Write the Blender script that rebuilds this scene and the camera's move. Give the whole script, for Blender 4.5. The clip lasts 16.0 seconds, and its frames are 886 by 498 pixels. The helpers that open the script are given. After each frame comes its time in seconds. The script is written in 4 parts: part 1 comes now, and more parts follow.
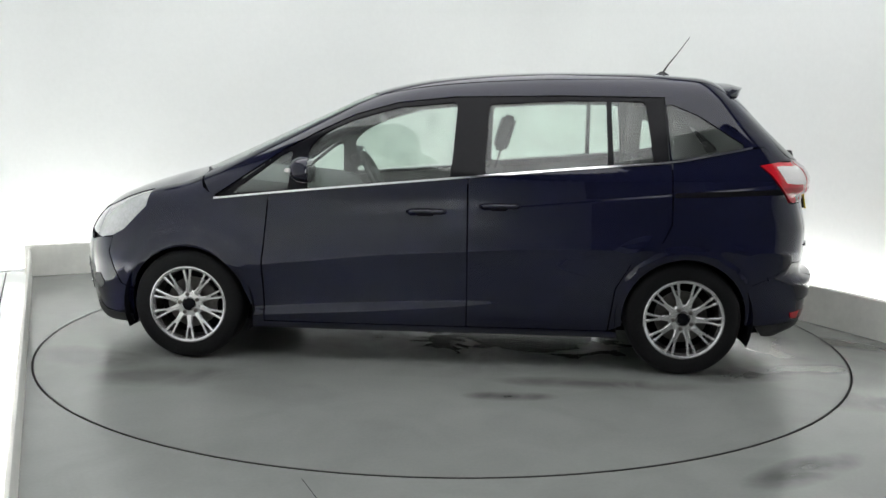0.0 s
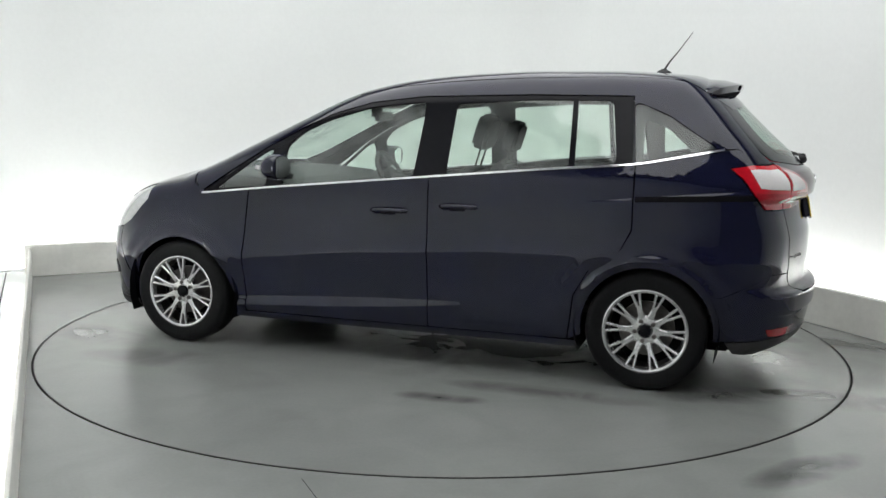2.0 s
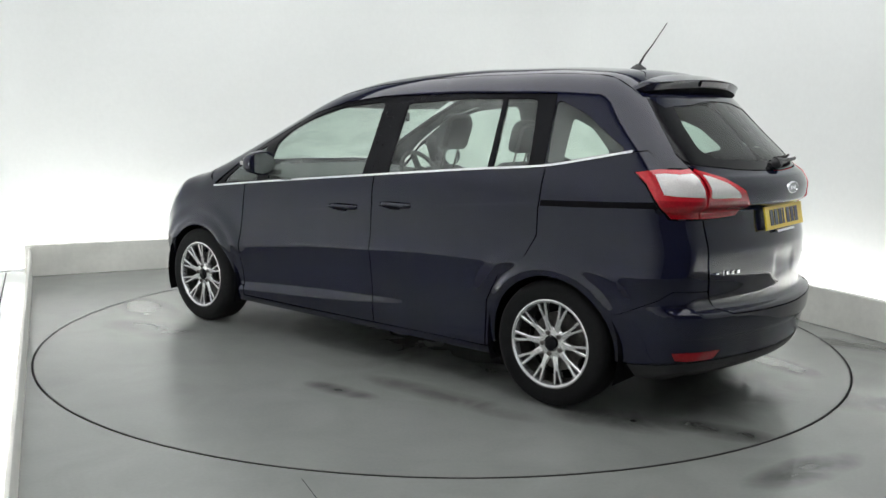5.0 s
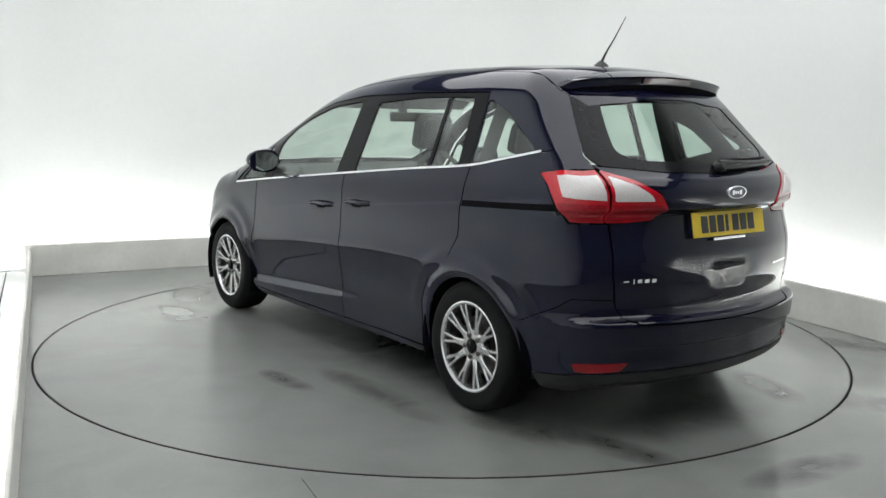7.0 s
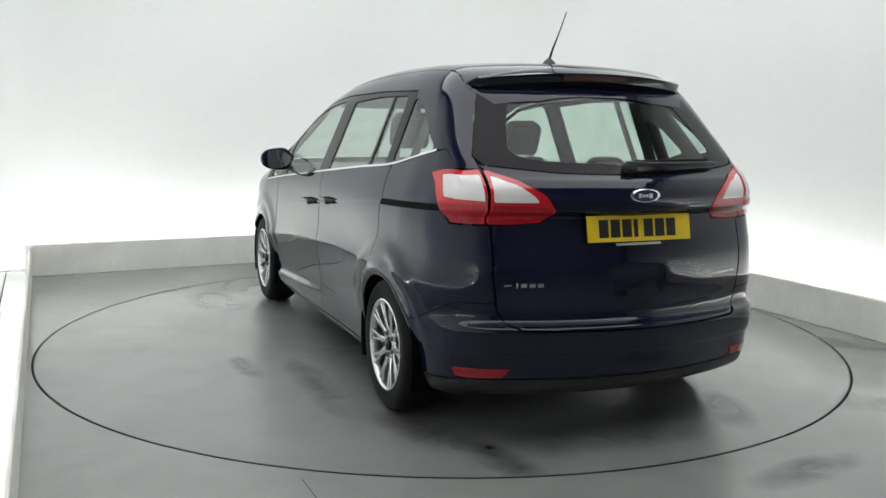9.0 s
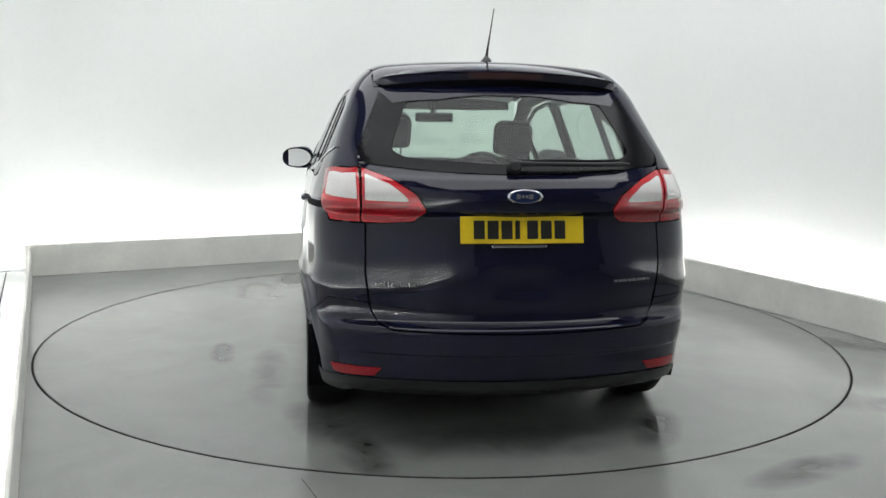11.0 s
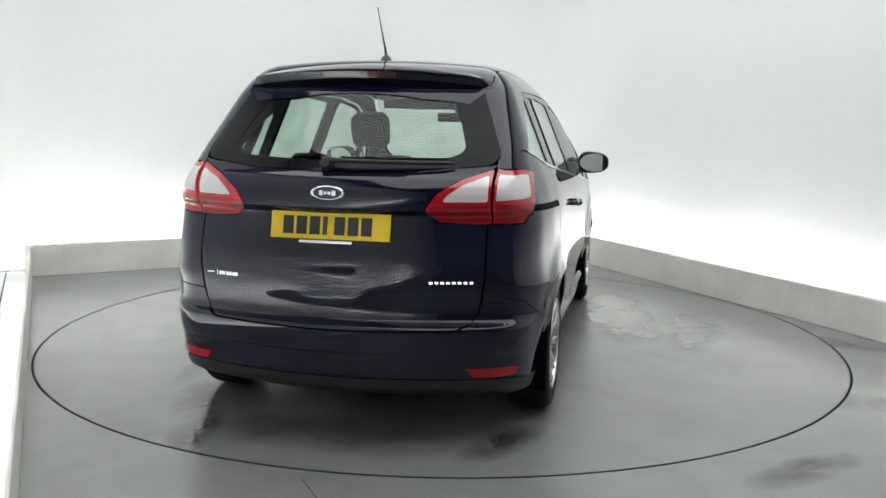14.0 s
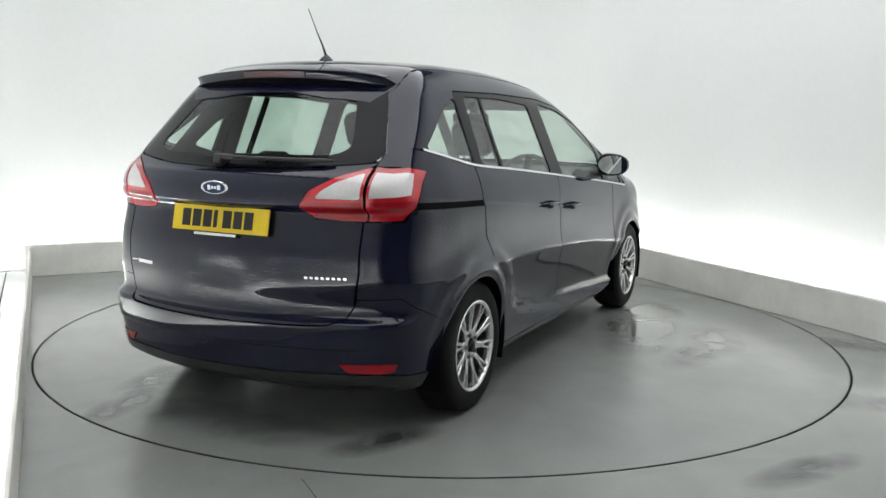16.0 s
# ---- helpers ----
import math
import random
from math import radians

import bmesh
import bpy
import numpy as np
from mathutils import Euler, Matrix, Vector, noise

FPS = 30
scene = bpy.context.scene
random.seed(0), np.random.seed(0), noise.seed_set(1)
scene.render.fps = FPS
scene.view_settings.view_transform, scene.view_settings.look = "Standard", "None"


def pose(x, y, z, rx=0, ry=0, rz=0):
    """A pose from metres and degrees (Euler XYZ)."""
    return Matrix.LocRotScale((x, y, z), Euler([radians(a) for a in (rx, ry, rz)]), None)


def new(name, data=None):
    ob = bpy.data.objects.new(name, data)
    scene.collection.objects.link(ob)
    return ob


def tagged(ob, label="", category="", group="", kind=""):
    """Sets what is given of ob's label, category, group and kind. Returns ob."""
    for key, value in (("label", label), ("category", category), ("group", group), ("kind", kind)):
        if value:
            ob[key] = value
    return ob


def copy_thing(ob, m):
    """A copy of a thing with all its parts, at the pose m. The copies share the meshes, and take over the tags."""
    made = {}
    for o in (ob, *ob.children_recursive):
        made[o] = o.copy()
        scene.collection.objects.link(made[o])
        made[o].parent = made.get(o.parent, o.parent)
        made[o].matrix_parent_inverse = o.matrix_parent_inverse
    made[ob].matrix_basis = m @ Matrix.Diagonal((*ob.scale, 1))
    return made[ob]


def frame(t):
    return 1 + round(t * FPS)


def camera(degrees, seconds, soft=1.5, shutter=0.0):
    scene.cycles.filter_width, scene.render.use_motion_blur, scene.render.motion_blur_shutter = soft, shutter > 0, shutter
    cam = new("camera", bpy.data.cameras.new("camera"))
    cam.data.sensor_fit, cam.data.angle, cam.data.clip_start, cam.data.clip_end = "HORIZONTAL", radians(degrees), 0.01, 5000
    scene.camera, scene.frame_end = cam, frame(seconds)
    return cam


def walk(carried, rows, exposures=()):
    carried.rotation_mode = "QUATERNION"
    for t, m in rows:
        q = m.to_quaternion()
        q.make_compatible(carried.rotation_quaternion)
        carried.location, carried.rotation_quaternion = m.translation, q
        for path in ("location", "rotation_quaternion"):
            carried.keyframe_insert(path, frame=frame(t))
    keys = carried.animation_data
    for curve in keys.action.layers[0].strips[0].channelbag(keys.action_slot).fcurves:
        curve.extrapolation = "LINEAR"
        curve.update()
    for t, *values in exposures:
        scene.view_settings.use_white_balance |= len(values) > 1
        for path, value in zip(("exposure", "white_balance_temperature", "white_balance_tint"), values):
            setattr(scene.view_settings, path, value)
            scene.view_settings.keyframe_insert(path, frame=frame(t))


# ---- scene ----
# the camera stands still
CAM = Matrix(((0.99987, -0.01639, 0.00079, 0.0), (0.00316, 0.1453, -0.98938, -5.87494), (0.0161, 0.98925, 0.14533, 1.40726), (0, 0, 0, 1)))
cam = camera(51.96, 16.0, soft=1.5)
walk(cam, [(0.0, CAM), (16.0, CAM)], exposures=[(0.0, 0.0), (16.0, 0.0)])

# ---------------------------------------------------------------- world and light
world = bpy.data.worlds.new("world")
scene.world = world
world.use_nodes = True
world.node_tree.nodes["Background"].inputs[0].default_value = (0.80, 0.86, 0.84, 1)
world.node_tree.nodes["Background"].inputs[1].default_value = 0.05
# strength of the added overhead fill, then of the tubes behind the kerb
FILL_GLOW = 2.0
STRIP_GLOW = 53.0


# ---------------------------------------------------------------- materials
def material(name, color, rough=0.5, metal=0.0, coat=0.0, emit=None, strength=0.0, grain=0.0, grain_scale=40.0,
             stain=0.0, stain_scale=3.0, bump=0.0, bump_scale=200.0, coat_rough=0.03, specular=0.5):
    """A principled material with colour grain, larger stains and fine relief in object space."""
    m = bpy.data.materials.new(name)
    m.use_nodes = True
    nt = m.node_tree
    b = nt.nodes["Principled BSDF"]
    b.inputs["Base Color"].default_value = (*color, 1)
    b.inputs["Roughness"].default_value = rough
    b.inputs["Metallic"].default_value = metal
    b.inputs["Coat Weight"].default_value = coat
    b.inputs["Coat Roughness"].default_value = coat_rough
    b.inputs["Coat IOR"].default_value = 1.47
    b.inputs["Specular IOR Level"].default_value = specular
    if emit:
        b.inputs["Emission Color"].default_value = (*emit, 1)
        b.inputs["Emission Strength"].default_value = strength
    if grain or stain or bump:
        co = nt.nodes.new("ShaderNodeTexCoord")
        last = None
        for amount, scale, detail in ((grain, grain_scale, 3.0), (stain, stain_scale, 5.0)):
            if not amount:
                continue
            n = nt.nodes.new("ShaderNodeTexNoise")
            n.inputs["Scale"].default_value = scale
            n.inputs["Detail"].default_value = detail
            nt.links.new(co.outputs["Object"], n.inputs["Vector"])
            r = nt.nodes.new("ShaderNodeMapRange")
            r.inputs["From Min"].default_value, r.inputs["From Max"].default_value = 0.3, 0.7
            r.inputs["To Min"].default_value, r.inputs["To Max"].default_value = 1 - amount, 1 + amount
            nt.links.new(n.outputs["Fac"], r.inputs["Value"])
            mix = nt.nodes.new("ShaderNodeVectorMath")
            mix.operation = "SCALE"
            if last:
                nt.links.new(last.outputs[0], mix.inputs[0])
            else:
                mix.inputs[0].default_value = color
            nt.links.new(r.outputs["Result"], mix.inputs["Scale"])
            last = mix
        if last:
            nt.links.new(last.outputs[0], b.inputs["Base Color"])
        if bump:
            n = nt.nodes.new("ShaderNodeTexNoise")
            n.inputs["Scale"].default_value = bump_scale
            n.inputs["Detail"].default_value = 3.0
            nt.links.new(co.outputs["Object"], n.inputs["Vector"])
            bp = nt.nodes.new("ShaderNodeBump")
            bp.inputs["Strength"].default_value = bump
            bp.inputs["Distance"].default_value = 0.002
            nt.links.new(n.outputs["Fac"], bp.inputs["Height"])
            nt.links.new(bp.outputs[0], b.inputs["Normal"])
    return m


def glass_material(name, tint, rough=0.0, haze=0.0, gloss_min=0.075):
    """A thin pane: tinted clear glass with Fresnel gloss and a little damp haze."""
    m = bpy.data.materials.new(name)
    m.use_nodes = True
    nt = m.node_tree
    nt.nodes.remove(nt.nodes["Principled BSDF"])
    out = nt.nodes["Material Output"]
    clear = nt.nodes.new("ShaderNodeBsdfTransparent")
    clear.inputs[0].default_value = (*tint, 1)
    gloss = nt.nodes.new("ShaderNodeBsdfGlossy")
    gloss.inputs["Roughness"].default_value = rough
    face = nt.nodes.new("ShaderNodeLayerWeight")
    face.inputs["Blend"].default_value = 0.5
    power = nt.nodes.new("ShaderNodeMath")
    power.operation = "POWER"
    power.inputs[1].default_value = 5.0
    nt.links.new(face.outputs["Facing"], power.inputs[0])
    fres = nt.nodes.new("ShaderNodeMapRange")
    fres.inputs["To Min"].default_value, fres.inputs["To Max"].default_value = gloss_min, 1.0
    nt.links.new(power.outputs[0], fres.inputs["Value"])
    mix = nt.nodes.new("ShaderNodeMixShader")
    nt.links.new(fres.outputs[0], mix.inputs[0])
    nt.links.new(clear.outputs[0], mix.inputs[1])
    nt.links.new(gloss.outputs[0], mix.inputs[2])
    last = mix
    if haze:
        mist = nt.nodes.new("ShaderNodeBsdfDiffuse")
        mist.inputs[0].default_value = (0.75, 0.8, 0.78, 1)
        co = nt.nodes.new("ShaderNodeTexCoord")
        n = nt.nodes.new("ShaderNodeTexNoise")
        n.inputs["Scale"].default_value = 5.0
        n.inputs["Detail"].default_value = 4.0
        nt.links.new(co.outputs["Object"], n.inputs["Vector"])
        r = nt.nodes.new("ShaderNodeMapRange")
        r.inputs["From Min"].default_value, r.inputs["From Max"].default_value = 0.35, 0.75
        r.inputs["To Min"].default_value, r.inputs["To Max"].default_value = 0.0, haze
        nt.links.new(n.outputs["Fac"], r.inputs["Value"])
        mix2 = nt.nodes.new("ShaderNodeMixShader")
        nt.links.new(r.outputs["Result"], mix2.inputs[0])
        nt.links.new(mix.outputs[0], mix2.inputs[1])
        nt.links.new(mist.outputs[0], mix2.inputs[2])
        last = mix2
    nt.links.new(last.outputs[0], out.inputs["Surface"])
    return m


def floor_material(name, color, wet_scale=0.7, wet_from=0.50, wet_to=0.80, spots=()):
    """Painted concrete with a satin gloss, scuffs and glossier wet patches, darkened for wet and dark reflections."""
    m = bpy.data.materials.new(name)
    m.use_nodes = True
    nt = m.node_tree
    L = nt.links.new
    b = nt.nodes["Principled BSDF"]
    b.inputs["Specular IOR Level"].default_value = 0.75
    co = nt.nodes.new("ShaderNodeTexCoord")

    def noise_range(scale, detail, lo, hi, a, z, dist=0.0):
        n = nt.nodes.new("ShaderNodeTexNoise")
        n.inputs["Scale"].default_value, n.inputs["Detail"].default_value = scale, detail
        n.inputs["Distortion"].default_value = dist
        L(co.outputs["Object"], n.inputs["Vector"])
        r = nt.nodes.new("ShaderNodeMapRange")
        for k, v in zip(("From Min", "From Max", "To Min", "To Max"), (lo, hi, a, z)):
            r.inputs[k].default_value = v
        L(n.outputs["Fac"], r.inputs["Value"])
        return r.outputs["Result"]

    def mult(a, c):
        n = nt.nodes.new("ShaderNodeMath")
        n.operation = "MULTIPLY"
        L(a, n.inputs[0])
        L(c, n.inputs[1])
        return n.outputs[0]
    grain = noise_range(60.0, 3.0, 0.2, 0.8, 0.96, 1.04)
    stain = noise_range(1.1, 3.0, 0.2, 0.8, 0.92, 1.08, 0.3)
    patch = noise_range(wet_scale, 4.0, wet_from, wet_to, 1.0, 0.84, 0.5)
    smear = noise_range(2.2, 5.0, 0.40, 0.72, 1.03, 0.93, 1.2)
    wet = noise_range(1.3, 3.0, 0.70, 0.95, 0.0, 0.4, 0.5)
    for cx, cy, rx, ry, turn, amount in spots:
        mp = nt.nodes.new("ShaderNodeMapping")
        mp.vector_type = "TEXTURE"
        mp.inputs["Location"].default_value = (cx, cy, 0)
        mp.inputs["Rotation"].default_value = (0, 0, radians(turn))
        mp.inputs["Scale"].default_value = (rx, ry, 1)
        L(co.outputs["Object"], mp.inputs["Vector"])
        gr = nt.nodes.new("ShaderNodeTexGradient")
        gr.gradient_type = "SPHERICAL"
        L(mp.outputs[0], gr.inputs["Vector"])
        rough_edge = noise_range(3.0, 4.0, 0.25, 0.75, 0.3, 1.7, 0.8)
        m0 = nt.nodes.new("ShaderNodeMapRange")
        m0.inputs["From Min"].default_value, m0.inputs["From Max"].default_value = 0.15, 0.75
        m0.inputs["To Max"].default_value = amount
        L(mult(gr.outputs["Fac"], rough_edge), m0.inputs["Value"])
        mx = nt.nodes.new("ShaderNodeMath")
        mx.operation = "MAXIMUM"
        L(wet, mx.inputs[0])
        L(m0.outputs["Result"], mx.inputs[1])
        wet = mx.outputs[0]
    # wet areas darken the colour, more than water would, for the car's dark reflection
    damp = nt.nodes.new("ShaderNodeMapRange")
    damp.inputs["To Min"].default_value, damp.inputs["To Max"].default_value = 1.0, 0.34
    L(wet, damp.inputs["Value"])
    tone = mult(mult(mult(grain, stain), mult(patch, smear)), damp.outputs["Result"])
    col = nt.nodes.new("ShaderNodeVectorMath")
    col.operation = "SCALE"
    col.inputs[0].default_value = color
    L(tone, col.inputs["Scale"])
    L(col.outputs[0], b.inputs["Base Color"])
    rough = nt.nodes.new("ShaderNodeMapRange")
    rough.inputs["To Min"].default_value, rough.inputs["To Max"].default_value = 0.252, 0.09
    L(wet, rough.inputs["Value"])
    scuff = noise_range(2.5, 4.0, 0.2, 0.8, 0.94, 1.06)
    L(mult(rough.outputs["Result"], scuff), b.inputs["Roughness"])
    n = nt.nodes.new("ShaderNodeTexNoise")
    n.inputs["Scale"].default_value, n.inputs["Detail"].default_value = 9.0, 3.0
    L(co.outputs["Object"], n.inputs["Vector"])
    bp = nt.nodes.new("ShaderNodeBump")
    bp.inputs["Strength"].default_value, bp.inputs["Distance"].default_value = 0.03, 0.003
    L(n.outputs["Fac"], bp.inputs["Height"])
    L(bp.outputs[0], b.inputs["Normal"])
    return m


PAINT = material("navy_paint", (0.0055, 0.0065, 0.022), 0.45, 0.0, coat=1.0, grain=0.08, grain_scale=900.0, stain=0.06, stain_scale=2.0, coat_rough=0.018, specular=0.0)
BLACK = material("black_plastic", (0.012, 0.012, 0.014), 0.45, bump=0.25, bump_scale=500.0, grain=0.15)
GLOSSBLACK = material("gloss_black_trim", (0.006, 0.006, 0.008), 0.14, grain=0.1, specular=0.14)
HEADLENS = material("head_lamp_lens", (0.50, 0.51, 0.52), 0.18, 0.35, coat=1.0, grain=0.10, grain_scale=60.0)
DEEPRED = material("deep_red_lens", (0.30, 0.003, 0.010), 0.16, coat=0.3, grain=0.15, grain_scale=90.0)
EDGESTEEL = material("edge_steel", (0.06, 0.06, 0.06), 0.5, 0.5, grain=0.2, stain=0.3, stain_scale=4.0)
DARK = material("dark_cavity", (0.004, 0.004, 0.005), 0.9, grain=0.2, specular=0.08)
RUBBER = material("tyre_rubber", (0.006, 0.006, 0.007), 0.7, specular=0.2, grain=0.2, grain_scale=80.0, bump=0.3, bump_scale=300.0)
ALLOY = material("silver_alloy", (0.66, 0.66, 0.67), 0.26, 0.85, grain=0.04, grain_scale=60.0)
STEEL = material("brake_steel", (0.10, 0.095, 0.09), 0.45, 0.8, grain=0.2, stain=0.3, stain_scale=14.0)
CHROME = material("chrome_strip", (0.86, 0.86, 0.88), 0.08, 1.0, grain=0.02)
RED = material("red_lens", (0.50, 0.006, 0.016), 0.08, coat=1.0, grain=0.12, grain_scale=120.0)
WHITELENS = material("white_lens", (0.72, 0.69, 0.69), 0.10, coat=1.0, grain=0.08, grain_scale=150.0)
DARKRED = material("dark_red_lens", (0.055, 0.004, 0.006), 0.12, coat=1.0, grain=0.1)
YELLOW = material("yellow_plate", (0.80, 0.58, 0.02), 0.35, grain=0.03, stain=0.05)
PLATEBLACK = material("plate_black", (0.012, 0.012, 0.012), 0.4, grain=0.1)
BLUE = material("badge_blue", (0.012, 0.025, 0.08), 0.15, coat=1.0, grain=0.05)
FABRIC = material("seat_fabric", (0.035, 0.036, 0.040), 0.85, grain=0.2, grain_scale=250.0, bump=0.4, bump_scale=600.0)
LINING = material("pillar_lining", (0.10, 0.10, 0.10), 0.85, grain=0.06, grain_scale=150.0, bump=0.2)
TRIM = material("interior_trim", (0.05, 0.05, 0.052), 0.7, grain=0.12, bump=0.2)
LIGHTTRIM = material("headliner", (0.42, 0.42, 0.40), 0.9, grain=0.06, grain_scale=200.0)
MIRROR = material("mirror_glass", (0.85, 0.87, 0.87), 0.02, 1.0, grain=0.01)
WALLPAINT = material("white_wall_paint", (0.80, 0.82, 0.81), 0.75, grain=0.012, grain_scale=30.0, stain=0.018, stain_scale=0.8, bump=0.1, bump_scale=120.0)
KERBPAINT = material("kerb_paint", (0.72, 0.72, 0.68), 0.55, grain=0.03, grain_scale=25.0, stain=0.10, stain_scale=2.5, bump=0.1, bump_scale=90.0)
DARKWALL = material("grey_wall_paint", (0.14, 0.14, 0.145), 0.8, grain=0.05, stain=0.06, stain_scale=0.7)
TUBE = material("lamp_tube", (0.9, 0.9, 0.9), 0.4, emit=(0.99, 0.985, 0.975), strength=STRIP_GLOW)
CANVAS = material("fill_canvas", (0.8, 0.8, 0.8), 0.8, emit=(0.99, 1.0, 1.005), strength=FILL_GLOW)
GLASS = glass_material("tinted_glass", (0.82, 0.92, 0.86), haze=0.20)
REARGLASS = glass_material("rear_glass", (0.66, 0.79, 0.72), gloss_min=0.042)
LENS = glass_material("clear_lens", (0.93, 0.94, 0.95))
FLOORMAT = floor_material("floor_paint", (0.228, 0.238, 0.227), 0.6, 0.40, 0.70, spots=[(1.62, -2.30, 0.80, 0.24, -25, 0.7), (0.35, -2.75, 0.45, 0.14, 8, 1.0), (2.3, -1.3, 0.7, 0.2, -50, 0.8)])
# wet spots that also carry the dark reflections of car and wheels
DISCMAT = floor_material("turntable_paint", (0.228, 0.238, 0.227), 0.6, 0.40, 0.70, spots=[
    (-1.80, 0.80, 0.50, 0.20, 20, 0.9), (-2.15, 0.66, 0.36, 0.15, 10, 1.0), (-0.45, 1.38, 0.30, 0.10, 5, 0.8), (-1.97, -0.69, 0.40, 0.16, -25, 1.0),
    # the broad spot at (-0.4, 0.2) darkens the disc under the car
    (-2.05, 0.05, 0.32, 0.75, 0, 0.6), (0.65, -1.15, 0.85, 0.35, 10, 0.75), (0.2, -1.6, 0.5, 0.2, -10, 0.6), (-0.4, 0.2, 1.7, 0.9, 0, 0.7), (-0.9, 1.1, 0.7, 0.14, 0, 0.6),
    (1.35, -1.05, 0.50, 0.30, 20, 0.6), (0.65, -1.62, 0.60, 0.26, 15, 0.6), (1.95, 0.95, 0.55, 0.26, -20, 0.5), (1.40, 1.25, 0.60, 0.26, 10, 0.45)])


# ---------------------------------------------------------------- mesh helpers
def part(name, bm, mat, parent=None, label="", smooth=False):
    """Links a bmesh as one mesh object under a thing or a part."""
    me = bpy.data.meshes.new(name)
    bm.to_mesh(me)
    bm.free()
    me.materials.append(mat)
    if smooth:
        me.polygons.foreach_set("use_smooth", [True] * len(me.polygons))
        me.set_sharp_from_angle(angle=radians(38))
    ob = new(name, me)
    if parent is not None:
        ob.parent = parent
    if label:
        ob["label"] = label
    return ob


def box(bm, x0, x1, y0, y1, z0, z1, bevel=0.0, m=None):
    g = bmesh.ops.create_cube(bm, size=1.0)
    t = Matrix.Translation(((x0 + x1) / 2, (y0 + y1) / 2, (z0 + z1) / 2)) @ Matrix.Diagonal((x1 - x0, y1 - y0, z1 - z0, 1))
    bmesh.ops.transform(bm, matrix=t, verts=g["verts"])
    if bevel:
        es = list({e for v in g["verts"] for e in v.link_edges})
        r = bmesh.ops.bevel(bm, geom=es, offset=bevel, segments=2, affect="EDGES", profile=0.6)
        vs = list({v for f in r["faces"] for v in f.verts} | {v for v in g["verts"] if v.is_valid})
    else:
        vs = g["verts"]
    if m is not None:
        bmesh.ops.transform(bm, matrix=m, verts=vs)
    return bm


def lathe(bm, profile, n=48, m=None, closed=False):
    """Turns (radius, height) pairs about the z axis."""
    rings = []
    for r, h in profile:
        rings.append([bm.verts.new((r * math.cos(2 * math.pi * i / n), r * math.sin(2 * math.pi * i / n), h)) for i in range(n)])
    pairs = list(zip(rings, rings[1:])) + ([(rings[-1], rings[0])] if closed else [])
    for a, b in pairs:
        for i in range(n):
            bm.faces.new((a[i], a[(i + 1) % n], b[(i + 1) % n], b[i]))
    if not closed:
        for ring, flip in ((rings[0], True), (rings[-1], False)):
            bm.faces.new(ring[::-1] if flip else ring)
    if m is not None:
        bmesh.ops.transform(bm, matrix=m, verts=[v for ring in rings for v in ring])
    return bm


def tube(bm, pts, radius, n=10, closed=False):
    """A round tube along points; radius may be a list."""
    pts = [Vector(p) for p in pts]
    k = len(pts)
    rad = radius if isinstance(radius, (list, tuple)) else [radius] * k
    rings = []
    for i, p in enumerate(pts):
        a = pts[(i - 1) % k] if (i or closed) else p
        b = pts[(i + 1) % k] if (i < k - 1 or closed) else p
        q = (b - a).normalized().to_track_quat("Z", "Y").to_matrix()
        rings.append([bm.verts.new(p + q @ Vector((rad[i] * math.cos(2 * math.pi * j / n), rad[i] * math.sin(2 * math.pi * j / n), 0))) for j in range(n)])
    for i in range(k if closed else k - 1):
        a, b = rings[i], rings[(i + 1) % k]
        for j in range(n):
            bm.faces.new((a[j], a[(j + 1) % n], b[(j + 1) % n], b[j]))
    if not closed:
        bm.faces.new(rings[0][::-1])
        bm.faces.new(rings[-1])
    return bm


def prism(bm, outline, z0, z1, m=None):
    """A flat outline raised from z0 to z1."""
    lo = [bm.verts.new((x, y, z0)) for x, y in outline]
    hi = [bm.verts.new((x, y, z1)) for x, y in outline]
    n = len(outline)
    bm.faces.new(lo[::-1])
    bm.faces.new(hi)
    for i in range(n):
        bm.faces.new((lo[i], lo[(i + 1) % n], hi[(i + 1) % n], hi[i]))
    if m is not None:
        bmesh.ops.transform(bm, matrix=m, verts=lo + hi)
    return bm


# ---------------------------------------------------------------- the studio
ROOM = pose(0, 0, 0, 0, 0, 25)
JOINT = pose(-0.538, -2.506, 0, 0, 0, -65.2)
KA, KB, FRONT = 2.50, 3.16, -8.0      # kerb faces at the sides and at the back, the end behind the camera
TROUGH, CORNER, HEIGHT = 0.42, 0.75, 4.4
RTABLE = 2.4715


def wall_outline(a, b, r, n=14):
    """The U-shaped plan of the white wall, from one end over the back to the other."""
    pts = [(-a, FRONT)]
    for i in range(n + 1):
        w = math.pi - i / n * math.pi / 2
        pts.append((-a + r + r * math.cos(w), b - r + r * math.sin(w)))
    for i in range(n + 1):
        w = math.pi / 2 - i / n * math.pi / 2
        pts.append((a - r + r * math.cos(w), b - r + r * math.sin(w)))
    pts.append((a, FRONT))
    return pts


